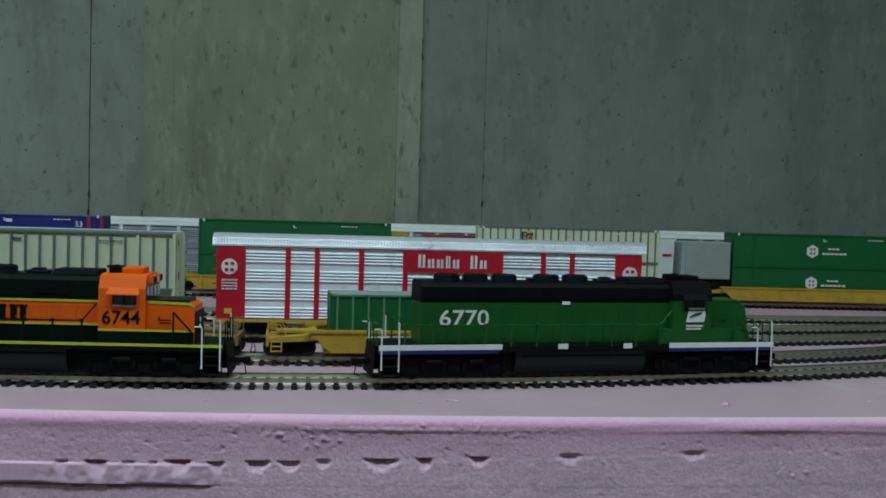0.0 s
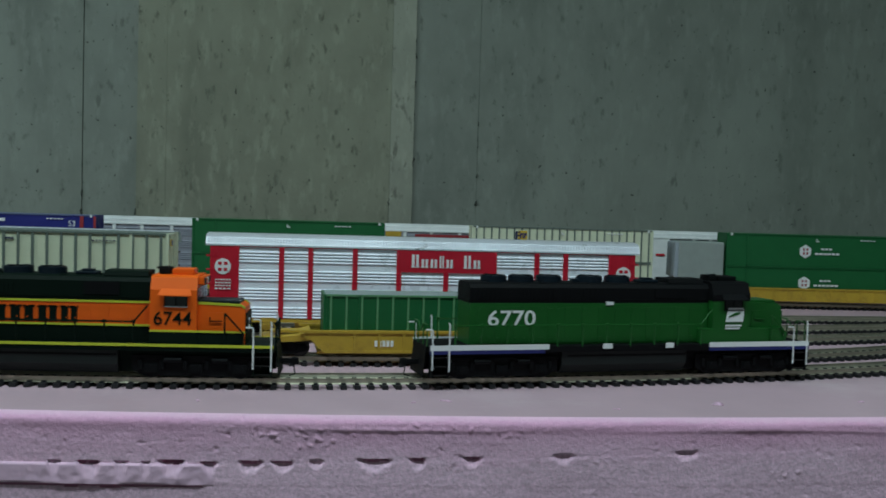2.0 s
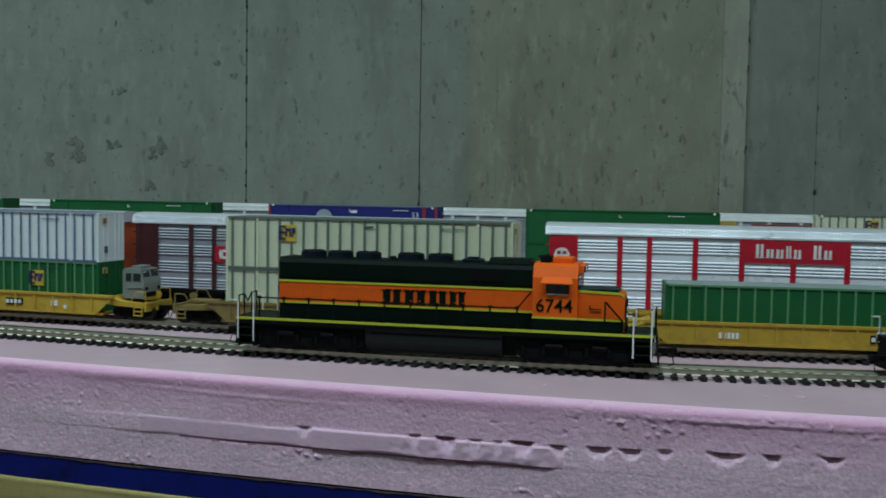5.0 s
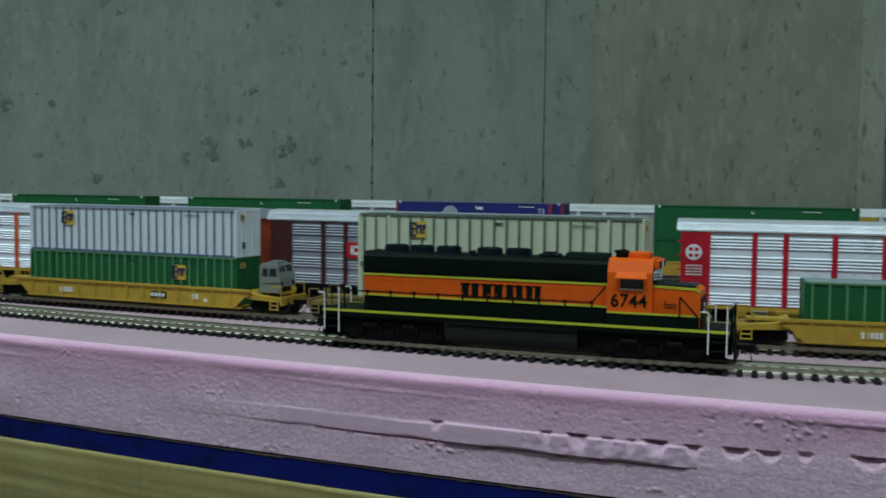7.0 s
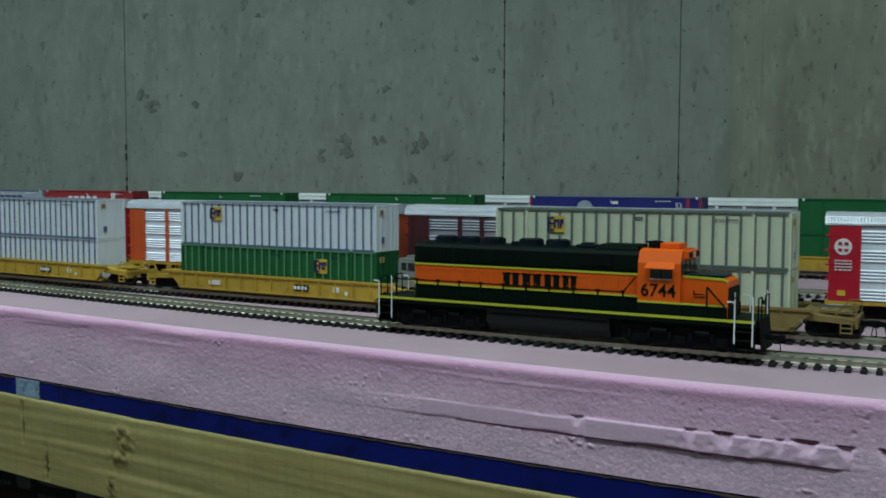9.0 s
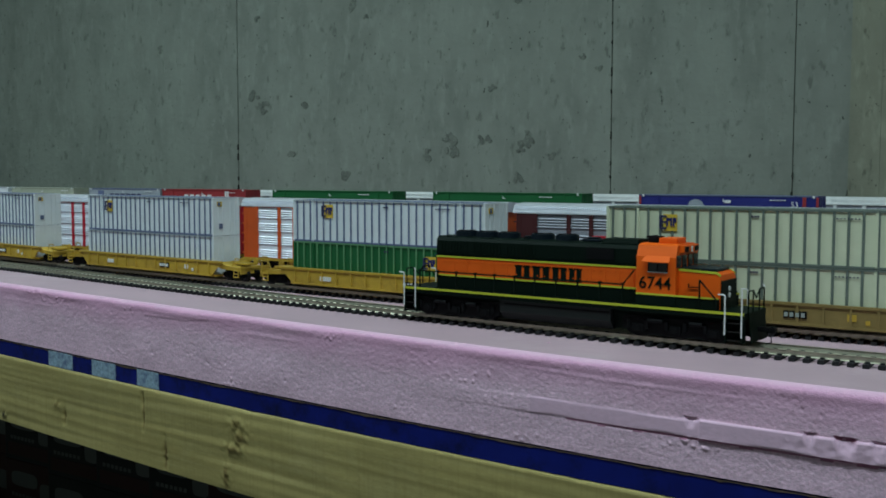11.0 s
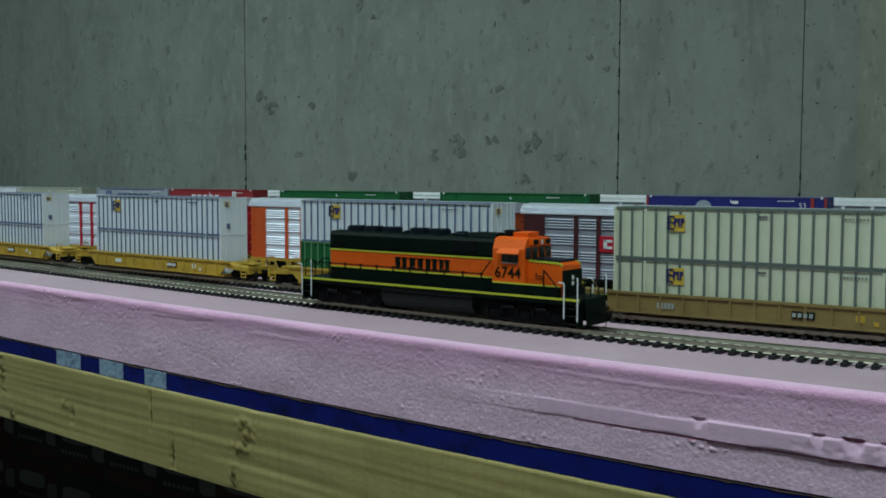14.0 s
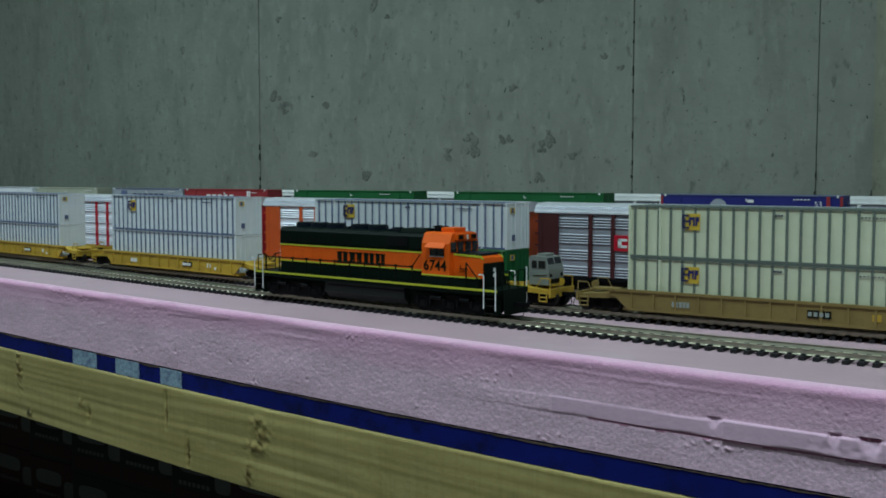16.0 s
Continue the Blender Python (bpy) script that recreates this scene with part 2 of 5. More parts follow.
def wood_material():
    """Rough-sawn pine: long grain, faint saw marks across it, knots and cracks with soft edges."""
    m = mat("pine_board", (0.415, 0.335, 0.130), 0.7, vary=0.18, scale=20.0, bump=0.12, bump_scale=240.0, spec=0.25)
    n, l = m.node_tree.nodes, m.node_tree.links
    b = n["Principled BSDF"]
    src = b.inputs["Base Color"].links[0].from_socket
    tc = next(x for x in n if x.type == "TEX_COORD")

    def tint(fac, colour):
        nonlocal src
        mx = n.new("ShaderNodeMix")
        mx.data_type = "RGBA"
        l.new(fac, mx.inputs["Factor"])
        l.new(src, mx.inputs["A"])
        mx.inputs["B"].default_value = (*colour, 1)
        src = mx.outputs["Result"]

    def fibre(squash, scale, lo, hi, most, colour, warp=0.6):
        mp = n.new("ShaderNodeMapping")
        mp.inputs["Scale"].default_value = squash
        l.new(tc.outputs["Object"], mp.inputs["Vector"])
        t = n.new("ShaderNodeTexNoise")
        t.inputs["Scale"].default_value, t.inputs["Detail"].default_value, t.inputs["Distortion"].default_value = scale, 7, warp
        l.new(mp.outputs[0], t.inputs["Vector"])
        r = n.new("ShaderNodeMapRange")
        r.inputs["From Min"].default_value, r.inputs["From Max"].default_value, r.inputs["To Max"].default_value = lo, hi, most
        l.new(t.outputs["Fac"], r.inputs["Value"])
        tint(r.outputs["Result"], colour)

    fibre((2.6, 1, 60), 2.2, 0.44, 0.66, 0.42, (0.27, 0.205, 0.068))
    fibre((5, 1, 200), 2.2, 0.50, 0.70, 0.35, (0.47, 0.39, 0.18))
    fibre((260, 1, 10), 1.6, 0.48, 0.72, 0.3, (0.25, 0.19, 0.07), 0.2)
    fibre((30, 1, 30), 1.0, 0.55, 0.75, 0.35, (0.46, 0.385, 0.18))
    wob = n.new("ShaderNodeTexNoise")
    wob.inputs["Scale"].default_value, wob.inputs["Detail"].default_value = 170, 5
    l.new(tc.outputs["Object"], wob.inputs["Vector"])
    for x, z, w, h, dark in KNOTS:
        mp = n.new("ShaderNodeMapping")
        mp.inputs["Location"].default_value = (-x / w, 0, -z / h)
        mp.inputs["Scale"].default_value = (1 / w, 0, 1 / h)
        l.new(tc.outputs["Object"], mp.inputs["Vector"])
        ln = n.new("ShaderNodeVectorMath")
        ln.operation = "LENGTH"
        l.new(mp.outputs[0], ln.inputs[0])
        ad = n.new("ShaderNodeMath")
        ad.operation = "MULTIPLY_ADD"
        ad.inputs[1].default_value = 2.2
        l.new(wob.outputs["Fac"], ad.inputs[0])
        l.new(ln.outputs["Value"], ad.inputs[2])
        r = n.new("ShaderNodeMapRange")
        r.inputs["From Min"].default_value, r.inputs["From Max"].default_value = 2.35, 1.45
        r.inputs["To Max"].default_value = dark
        l.new(ad.outputs[0], r.inputs["Value"])
        tint(r.outputs["Result"], (0.115, 0.06, 0.018) if dark < 0.9 else (0.02, 0.015, 0.01))
    l.new(src, b.inputs["Base Color"])
    return m


# knots and cracks of the pine board: place along it, height, half width, half height, darkness
KNOTS = [(-0.529, -0.074, 0.006, 0.0035, 0.45), (-0.5245, -0.0835, 0.0075, 0.004, 0.55), (-0.532, -0.0927, 0.009, 0.0028, 0.6), (-0.540, -0.112, 0.003, 0.008, 0.6), (-0.637, -0.080, 0.0012, 0.012, 0.6),
         (-0.6105, -0.112, 0.0018, 0.011, 0.75), (-0.850, -0.117, 0.004, 0.0032, 0.98), (-0.760, -0.0943, 0.005, 0.0025, 0.35), (-0.7486, -0.1036, 0.002, 0.005, 0.5), (-0.866, -0.079, 0.0045, 0.015, 0.5)]
WOOD = wood_material()
FRAY = mat("frayed_fibre", (0.085, 0.055, 0.045), 0.9, vary=0.8, scale=260.0, slow=0.6)

# ---- building helpers ----


def box(bm, x0, x1, y0, y1, z0, z1, bevel=0.0):
    r = bmesh.ops.create_cube(bm, size=1.0)
    vs = r["verts"]
    for v in vs:
        v.co = Vector(((x0 + x1) / 2 + v.co.x * (x1 - x0), (y0 + y1) / 2 + v.co.y * (y1 - y0), (z0 + z1) / 2 + v.co.z * (z1 - z0)))
    if bevel:
        es = list({e for v in vs for e in v.link_edges})
        bmesh.ops.bevel(bm, geom=es, offset=bevel, segments=2, affect="EDGES", profile=0.6)
    return vs


def bx(*a, bevel=0.0):
    bm = bmesh.new()
    box(bm, *a, bevel=bevel)
    return bm


def tube(bm, p, q, r, n=8):
    p, q = Vector(p), Vector(q)
    d = q - p
    m = Matrix.Translation((p + q) / 2) @ d.to_track_quat("Z", "Y").to_matrix().to_4x4()
    bmesh.ops.create_cone(bm, cap_ends=True, segments=n, radius1=r, radius2=r, depth=d.length, matrix=m)


def wire(bm, pts, r, n=6):
    for a, b in zip(pts, pts[1:]):
        tube(bm, a, b, r, n)


def prism(bm, profile, x0, x1):
    """A profile of (y, z) pairs drawn out along x."""
    a = [bm.verts.new((x0, y, z)) for y, z in profile]
    b = [bm.verts.new((x1, y, z)) for y, z in profile]
    n = len(profile)
    for i in range(n):
        bm.faces.new((a[i], a[(i + 1) % n], b[(i + 1) % n], b[i]))
    bm.faces.new(a[::-1])
    bm.faces.new(b)


def slab(bm, outline, y0, y1):
    """An outline of (x, z) pairs drawn out along y."""
    a = [bm.verts.new((x, y0, z)) for x, z in outline]
    b = [bm.verts.new((x, y1, z)) for x, z in outline]
    n = len(outline)
    for i in range(n):
        bm.faces.new((a[i], b[i], b[(i + 1) % n], a[(i + 1) % n]))
    bm.faces.new(a)
    bm.faces.new(b[::-1])


def part(name, bm, material, parent=None, label="", smooth=False):
    bmesh.ops.recalc_face_normals(bm, faces=bm.faces)
    me = bpy.data.meshes.new(name)
    bm.to_mesh(me)
    bm.free()
    me.materials.append(material)
    if smooth:
        for p in me.polygons:
            p.use_smooth = True
    ob = new(name, me)
    if parent:
        ob.parent = parent
    if label:
        tagged(ob, label)
    if name in ("stencil", "lettering"):
        tagged(ob, kind="stuff")
    return ob


def thing(name, label, category, m=None, group="", kind=""):
    ob = new(name)
    if m is not None:
        ob.matrix_world = m
    return tagged(ob, label, category, group, kind)


def lettering(name, text, size, x, y, z, material, parent, squeeze=1.0, bold=0.0):
    """Raised lettering on the side that faces -y, its middle at (x, z)."""
    cu = bpy.data.curves.new(name, "FONT")
    cu.body, cu.size, cu.extrude, cu.resolution_u, cu.offset = text, size, 0.00012, 3, bold
    cu.align_x, cu.align_y = "CENTER", "CENTER"
    tmp = new("lettering_source", cu)
    dg = bpy.context.evaluated_depsgraph_get()
    me = bpy.data.meshes.new_from_object(tmp.evaluated_get(dg))
    bpy.data.objects.remove(tmp)
    bpy.data.curves.remove(cu)
    me.name = name
    me.materials.clear()
    me.materials.append(material)
    me.transform(Matrix.Translation((x, y, z)) @ Matrix.Rotation(math.pi / 2, 4, "X") @ Matrix.Diagonal((squeeze, 1, 1, 1)))
    ob = new(name, me)
    ob.parent = parent
    return ob


def blocks(bm, x0, x1, z0, z1, y, n, gap=0.25, depth=0.0003):
    """A row of plain bars in place of writing."""
    w = (x1 - x0) / n
    for i in range(n):
        box(bm, x0 + i * w, x0 + (i + 1 - gap) * w, y - depth, y + depth, z0, z1)


# ---- the lines of the tracks in plan: y as a polynomial of x, highest power first ----
LINES = {
    1: (0.00045, -0.13455, -0.20714, 0.25254, 0.43417, -0.18512, -0.37127, 0.12545, 0.38597, 0.12150, 0.59822),
    2: (0.11299, 0.32869, 0.35368, 0.24525, 0.07366, 0.67197),
    3: (0.10622, 0.26330, 0.20827, 0.04128, 0.76428),
    4: (0.10645, 0.19971, 0.05026, 0.83097),
    5: (0.05658, 0.06439, 0.92021),
    6: (-0.00620, 0.01988, 1.07980),
    7: (0.02114, 1.17964),
}


def line_y(k, x):
    return float(np.polyval(LINES[k], x))


def line_turn(k, x):
    return math.atan(float(np.polyval(np.polyder(LINES[k]), x)))


def on_line(k, x, z=0.0, half=0.0):
    """The pose of a car that stands with its middle at x on track k; half: half the distance of its trucks."""
    a = line_turn(k, x)
    if half:
        xa, xb = x - half * math.cos(a), x + half * math.cos(a)
        ya, yb = line_y(k, xa), line_y(k, xb)
        return Matrix.Translation(((xa + xb) / 2, (ya + yb) / 2, z)) @ Matrix.Rotation(math.atan2(yb - ya, xb - xa), 4, "Z")
    return Matrix.Translation((x, line_y(k, x), z)) @ Matrix.Rotation(a, 4, "Z")


XS = np.linspace(-1.3, 0.9, 2201)
ARC = np.concatenate([[0], np.cumsum(np.hypot(np.diff(XS), np.diff(np.polyval(LINES[1], XS))))])


def along(s, half=0.0):
    """The pose at s metres along the front track."""
    return on_line(1, float(np.interp(s, ARC, XS)), 0.0, half)


RAIL_TOP = 0.0052

# ---- the room ----
WALL_TURN = radians(2.0)
room = Matrix.Rotation(WALL_TURN, 4, "Z") @ Matrix.Translation((0, 1.7275, 0))


def wall_panel(x0, x1, proud, material, z0=-0.9, z1=CEILING):
    bm = bmesh.new()
    box(bm, x0 + JOINTS.get(round(x0 - 0.0603, 3), 0.0001), x1 - JOINTS.get(round(x1 - 0.0603, 3), 0.0001), -proud, 0.0024, z0, z1, bevel=0.0007)
    return part("panel", bm, material, wall)


wall = tagged(new("wall_north"), "grey poured concrete basement wall with form joints and stains", "wall", kind="structure")
wall.matrix_world = room
part("backing", bx(-4.0, 3.0, 0.0025, 0.2, -0.9, CEILING), JOINT, wall)
JOINTS = {-0.787: 0.0011, -1.667: 0.0008, -0.476: 0.0006, -2.52: 0.001}
PANELS = [(-4.0, -2.52, 0.002, CONCRETE), (-2.52, -1.667, 0.0035, CONCRETE), (-1.667, -0.787, 0.0025, CONCRETE), (-0.787, -0.476, 0.0035, CONCRETE),
          (-0.476, -0.392, 0.0025, CONCRETE), (-0.392, -0.346, 0.0050, CONCRETE_LIGHT), (-0.346, 0.012, 0.0055, CONCRETE_LIGHT), (0.012, 0.050, 0.0062, CONCRETE_EDGE), (0.050, 0.156, 0.0005, CONCRETE), (0.156, 0.98, 0.0020, CONCRETE), (0.98, 3.0, 0.003, CONCRETE)]
for x0, x1, proud, m in PANELS:
    wall_panel(x0 + 0.0603, x1 + 0.0603, proud, m)


def wall_stain(x, z, r, seed):
    """A damp patch with a ragged outline, a thin film on the concrete."""
    rnd = random.Random(seed)
    bm = bmesh.new()
    for q in range(9):
        cx, cz = x + rnd.gauss(0, 0.5) * r, z + rnd.gauss(0, 0.4) * r
        rr = r * rnd.uniform(0.18, 0.5)
        pts = []
        for i in range(16):
            a = i * math.tau / 16
            k = rr * (1 + 0.6 * noise.noise((cx * 90 + math.cos(a) * 1.5, cz * 90 + math.sin(a) * 1.5, seed)))
            pts.append((cx + k * math.cos(a), cz + k * math.sin(a)))
        slab(bm, pts, -0.0040 - 0.00004 * q, -0.0015)
    part("stain", bm, STAIN, wall, "dark damp patch")


for i, (x, z, r) in enumerate([(-1.05, 0.151, 0.0218), (-1.064, 0.169, 0.0131), (-0.984, 0.163, 0.015), (-0.894, 0.158, 0.0188), (-0.906, 0.146, 0.0105), (-0.911, 0.091, 0.0126), (-0.843, 0.133, 0.0103), (-0.966, 0.259, 0.0117), (-0.782, 0.305, 0.009), (-0.749, 0.286, 0.0089), (-1.565, 0.267, 0.0173), (-1.535, 0.247, 0.0147), (-1.531, 0.233, 0.0098), (-1.848, 0.387, 0.0131), (-1.312, 0.096, 0.0187), (-1.113, 0.135, 0.0155), (-1.417, 0.244, 0.0143), (-1.455, 0.141, 0.0109), (-1.289, 0.442, 0.0161), (-1.548, 0.434, 0.0098), (-1.258, 0.416, 0.008), (-0.914, 0.417, 0.0104)]):
    wall_stain(x, z, r * 0.75, i)


def wall_crack(x, z0, z1, width, seed):
    """Crumbled bits along a form joint: short ragged slits with gaps between."""
    rnd = random.Random(seed)
    bm = bmesh.new()
    z = z0
    while z < z1:
        h = rnd.uniform(0.004, 0.016)
        n = 6
        mid = [x + rnd.gauss(0, 0.5) * width for _ in range(n)]
        half = [width * rnd.uniform(0.15, 0.6) * (0.3 if i in (0, n - 1) else 1) for i in range(n)]
        pts = [(m - w, z + h * i / (n - 1)) for i, (m, w) in enumerate(zip(mid, half))] + [(m + w, z + h * i / (n - 1)) for i, (m, w) in reversed(list(enumerate(zip(mid, half))))]
        slab(bm, pts, -0.0066, -0.0004)
        z += h + rnd.uniform(0.008, 0.05)
    part("crack", bm, CRACK, wall, "dark crumbled joint")


for i, (x, z0, z1, w) in enumerate([(-0.787, 0.06, 0.20, 0.0016), (-0.787, 0.24, 0.40, 0.0011), (-1.667, 0.06, 0.16, 0.0013), (-0.476, 0.06, 0.105, 0.0015), (-0.392, 0.06, 0.10, 0.0012), (0.012, 0.06, 0.095, 0.0022), (0.0505, 0.155, 0.168, 0.0022), (0.0505, 0.20, 0.30, 0.0010), (0.0505, 0.33, 0.37, 0.0016), (0.156, 0.05, 0.11, 0.0020), (0.156, 0.14, 0.24, 0.0009), (-0.21, 0.075, 0.09, 0.0012)]):
    wall_crack(x + 0.0603, z0, z1, w, 50 + i)


def plain_wall(name, m, x0, x1, y0, y1):
    ob = part(name, bx(x0, x1, y0, y1, -0.9, CEILING), m)
    return tagged(ob, "plain painted basement wall out of the lamplight", "wall", kind="structure")


plain_wall("wall_south", PLASTER, -4.2, 3.2, -1.9, -1.8)
plain_wall("wall_west", PLASTER, -4.2, -4.0, -1.8, 1.9)
plain_wall("wall_east", PLASTER, 3.0, 3.2, -1.8, 1.9)
tagged(part("floor", bx(-4.2, 3.2, -1.9, 2.1, -1.0, -0.9), FLOOR_GREY), "grey concrete basement floor", "floor", kind="structure")
tagged(part("ceiling", bx(-4.2, 3.2, -1.9, 2.1, CEILING, CEILING + 0.1), CEIL_WHITE), "plain white basement ceiling", "ceiling", kind="structure")


def ceiling_light(x, y):
    ob = thing("ceiling_light", "long white fluorescent ceiling fixture, switched on", "lamp", pose(x, y, CEILING), "ceiling lights")
    part("frame", bx(-0.65, 0.65, -0.1, 0.1, -0.05, -0.0005, bevel=0.01), WHITE, ob)
    part("diffuser", bx(-0.61, 0.61, -0.08, 0.08, -0.066, -0.0505, bevel=0.004), TUBE, ob)


ceiling_light(0.10, 0.02)
ceiling_light(-1.6, 0.30)

# ---- the table: foam on a blue-edged board on a pine frame ----
EDGE = (-0.00426, 0.04791, 0.14568, 0.02537, 0.51582)


def edge_y(x):
    return float(np.polyval(EDGE, x))


def foam_board():
    """The foam block: a smooth skin on top, a rough cut front with a seam of two layers and torn bits along it."""
    ob = thing("foam_board", "pink insulation foam board with a rough cut front edge", "foam board", kind="structure")
    bm = bmesh.new()
    xs = np.linspace(-1.75, 0.62, 160)
    front = [bm.verts.new((x, edge_y(x) + 0.0036, 0)) for x in xs]
    back = [bm.verts.new((x, 1.62, 0)) for x in xs]
    lowf = [bm.verts.new((x, edge_y(x) + 0.0036, -0.004)) for x in xs]
    lowb = [bm.verts.new((x, 1.62, -0.004)) for x in xs]
    for i in range(len(xs) - 1):
        bm.faces.new((front[i], front[i + 1], back[i + 1], back[i]))
        bm.faces.new((lowf[i], lowb[i], lowb[i + 1], lowf[i + 1]))
        bm.faces.new((front[i], lowf[i], lowf[i + 1], front[i + 1]))
        bm.faces.new((back[i], back[i + 1], lowb[i + 1], lowb[i]))
    part("top_skin", bm, FOAM, ob)
    # scoops torn out of the band: place, half width, depth down, dark hollow
    scoops = [(-0.2005, 0.0050, 0.0045, 0.3), (-0.1430, 0.0045, 0.0062, 0.5), (-0.1275, 0.0085, 0.0072, 1.0), (-0.1130, 0.0050, 0.0060, 0.25), (-0.1020, 0.0035, 0.0060, 0.2), (-0.0905, 0.0085, 0.0062, 1.0), (-0.0735, 0.0060, 0.0050, 0.8),
              (-0.0550, 0.0085, 0.0046, 1.0), (-0.0405, 0.0070, 0.0044, 0.9), (-0.0250, 0.0050, 0.0030, 0.3), (0.0020, 0.0120, 0.0048, 0.9), (0.0215, 0.0055, 0.0046, 1.0), (0.0470, 0.0070, 0.0040, 0.8), (0.0900, 0.0080, 0.0035, 0.4), (0.1500, 0.0090, 0.0035, 0.3)]
    xs = np.concatenate([np.linspace(-1.75, -0.92, 420)[:-1], np.linspace(-0.92, 0.34, 1900), np.linspace(0.34, 0.62, 160)[1:]])
    zs = np.concatenate([[0.0002], 0.0001 - 0.0038 * np.linspace(0, 1, 9)[:-1] ** 1.5, np.linspace(-0.0037, -0.050, 70)])
    nz = len(zs)

    def step(v):
        v = min(1.0, max(0.0, v))
        return v * v * (3 - 2 * v)

    verts, kinds = [], []
    for x in xs:
        e = edge_y(x)
        drift = max(0.0, x + 0.06) * 0.028
        top = -0.0224 + drift + 0.0005 * noise.noise((x * 30, 2, 2)) - (0.0010 if -0.196 > x else 0)
        low = -0.0322 + 0.0004 * noise.noise((x * 35, 6, 2))
        band = 0.0005 * step((x + 0.40) / 0.19) if x < -0.196 else 0.0012 - 0.0011 * step((x + 0.088) / 0.022)
        near = [q for q in scoops if abs(x - q[0]) < q[1] * 0.8]
        rag = -0.155 < x < -0.07
        wave = noise.noise((x * 18, 1, 1))
        for z in zs:
            lump = 0.0006 * noise.noise((x * 22, z * 40, 3)) + 0.00012 * noise.noise((x * 210, z * 210, 9)) + 0.00016 * noise.noise((x * 640, z * 640, 5))
            lump -= 0.0022 * max(0, noise.noise((x * 330, z * 420, 14)) - 0.42) * max(0.0, min(1.0, 3.5 * noise.noise((x * 13, z * 45, 31)) - 0.5))
            lump += 0.0018 * max(0, noise.noise((x * 380, z * 420, 61)) - 0.22) * max(0.0, min(1.0, 4 * noise.noise((x * 17, z * 75, 37)) - 1.1))
            lump += 0.0010 * max(0, noise.noise((x * 9, z * 260, 21)) - 0.25) * step((z + 0.016) / 0.008)
            u = max(0.0, -z / 0.0036)
            lump -= 0.0026 * max(0.0, 1 - u) ** 2.2 * (1 + 0.5 * wave)
            lump += 0.0007 * math.exp(-((u - 1.2) / 0.6) ** 2) * max(0, wave + 0.35)
            inside = step((top - z) / 0.0007) * step((z - low) / 0.0004)
            out = lump * (1 - 0.75 * inside * (band > 0.0003)) + band * inside
            if x < -0.06 and low - 0.0010 < z <= low:
                out -= 0.0010 * step((x + 0.27) / 0.08) * (1 - step((x + 0.095) / 0.02))
            hole = 0
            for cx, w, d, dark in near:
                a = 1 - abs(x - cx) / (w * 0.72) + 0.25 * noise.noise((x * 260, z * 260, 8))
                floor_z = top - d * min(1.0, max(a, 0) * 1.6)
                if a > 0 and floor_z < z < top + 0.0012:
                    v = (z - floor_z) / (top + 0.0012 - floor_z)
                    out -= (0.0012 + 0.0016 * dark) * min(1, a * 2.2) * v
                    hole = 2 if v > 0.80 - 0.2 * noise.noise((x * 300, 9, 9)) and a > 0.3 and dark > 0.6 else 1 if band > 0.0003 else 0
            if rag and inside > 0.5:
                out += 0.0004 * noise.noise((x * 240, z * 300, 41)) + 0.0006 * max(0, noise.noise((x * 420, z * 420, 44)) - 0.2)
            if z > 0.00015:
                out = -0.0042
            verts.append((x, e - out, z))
            # faces under the band and deep in scoops take the painted shade colour
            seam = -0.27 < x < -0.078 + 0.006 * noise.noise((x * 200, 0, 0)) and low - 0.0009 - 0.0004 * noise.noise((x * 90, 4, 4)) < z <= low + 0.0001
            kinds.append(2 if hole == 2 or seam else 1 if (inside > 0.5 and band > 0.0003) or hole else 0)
    faces = ([], [], [])
    for i in range(len(xs) - 1):
        for j in range(nz - 1):
            q = (i * nz + j, i * nz + j + 1, (i + 1) * nz + j + 1, (i + 1) * nz + j)
            faces[max(kinds[q[0]], kinds[q[2]])].append(q)

    def face_part(name, picked, material, label):
        used = sorted({k for q in picked for k in q})
        at = {k: n for n, k in enumerate(used)}
        me = bpy.data.meshes.new(name)
        me.from_pydata([verts[k] for k in used], [], [tuple(at[k] for k in q) for q in picked])
        me.materials.append(material)
        me.shade_smooth()
        f = new(name, me)
        f.parent = ob
        tagged(f, label)

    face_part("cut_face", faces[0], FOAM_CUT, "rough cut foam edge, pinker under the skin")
    face_part("smooth_band", faces[1], FOAM_TORN, "paler smooth band of foam with torn scoops")
    face_part("seam", faces[2], FOAM_GAP_SHADE, "seam and hollows of torn foam, shade coloured deep pink")
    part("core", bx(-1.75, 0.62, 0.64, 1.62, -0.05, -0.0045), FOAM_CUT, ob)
    rnd = random.Random(4)
    bm = bmesh.new()
    for x, y, r in ((0.0355, 0.5575, 0.0028), (0.1774, 0.561, 0.004), (-0.085, 0.548, 0.0012), (-0.30, 0.556, 0.001), (0.12, 0.545, 0.0015), (0.26, 0.575, 0.002), (0.02, 0.552, 0.001)):
        for q in range(4):
            vs = bmesh.ops.create_icosphere(bm, subdivisions=1, radius=1.0)["verts"]
            c = Vector((x + rnd.gauss(0, r * 0.6), y + rnd.gauss(0, r * 0.5), 0.0001))
            for v in vs:
                v.co = c + Vector((v.co.x * r * 0.6, v.co.y * r * 0.4, max(v.co.z, 0) * 0.0005))
    torn = part("torn_bits", bm, FOAM_TORN, ob, "torn paler foam crumbs", smooth=True)
    tagged(torn, kind="stuff")


foam_board()


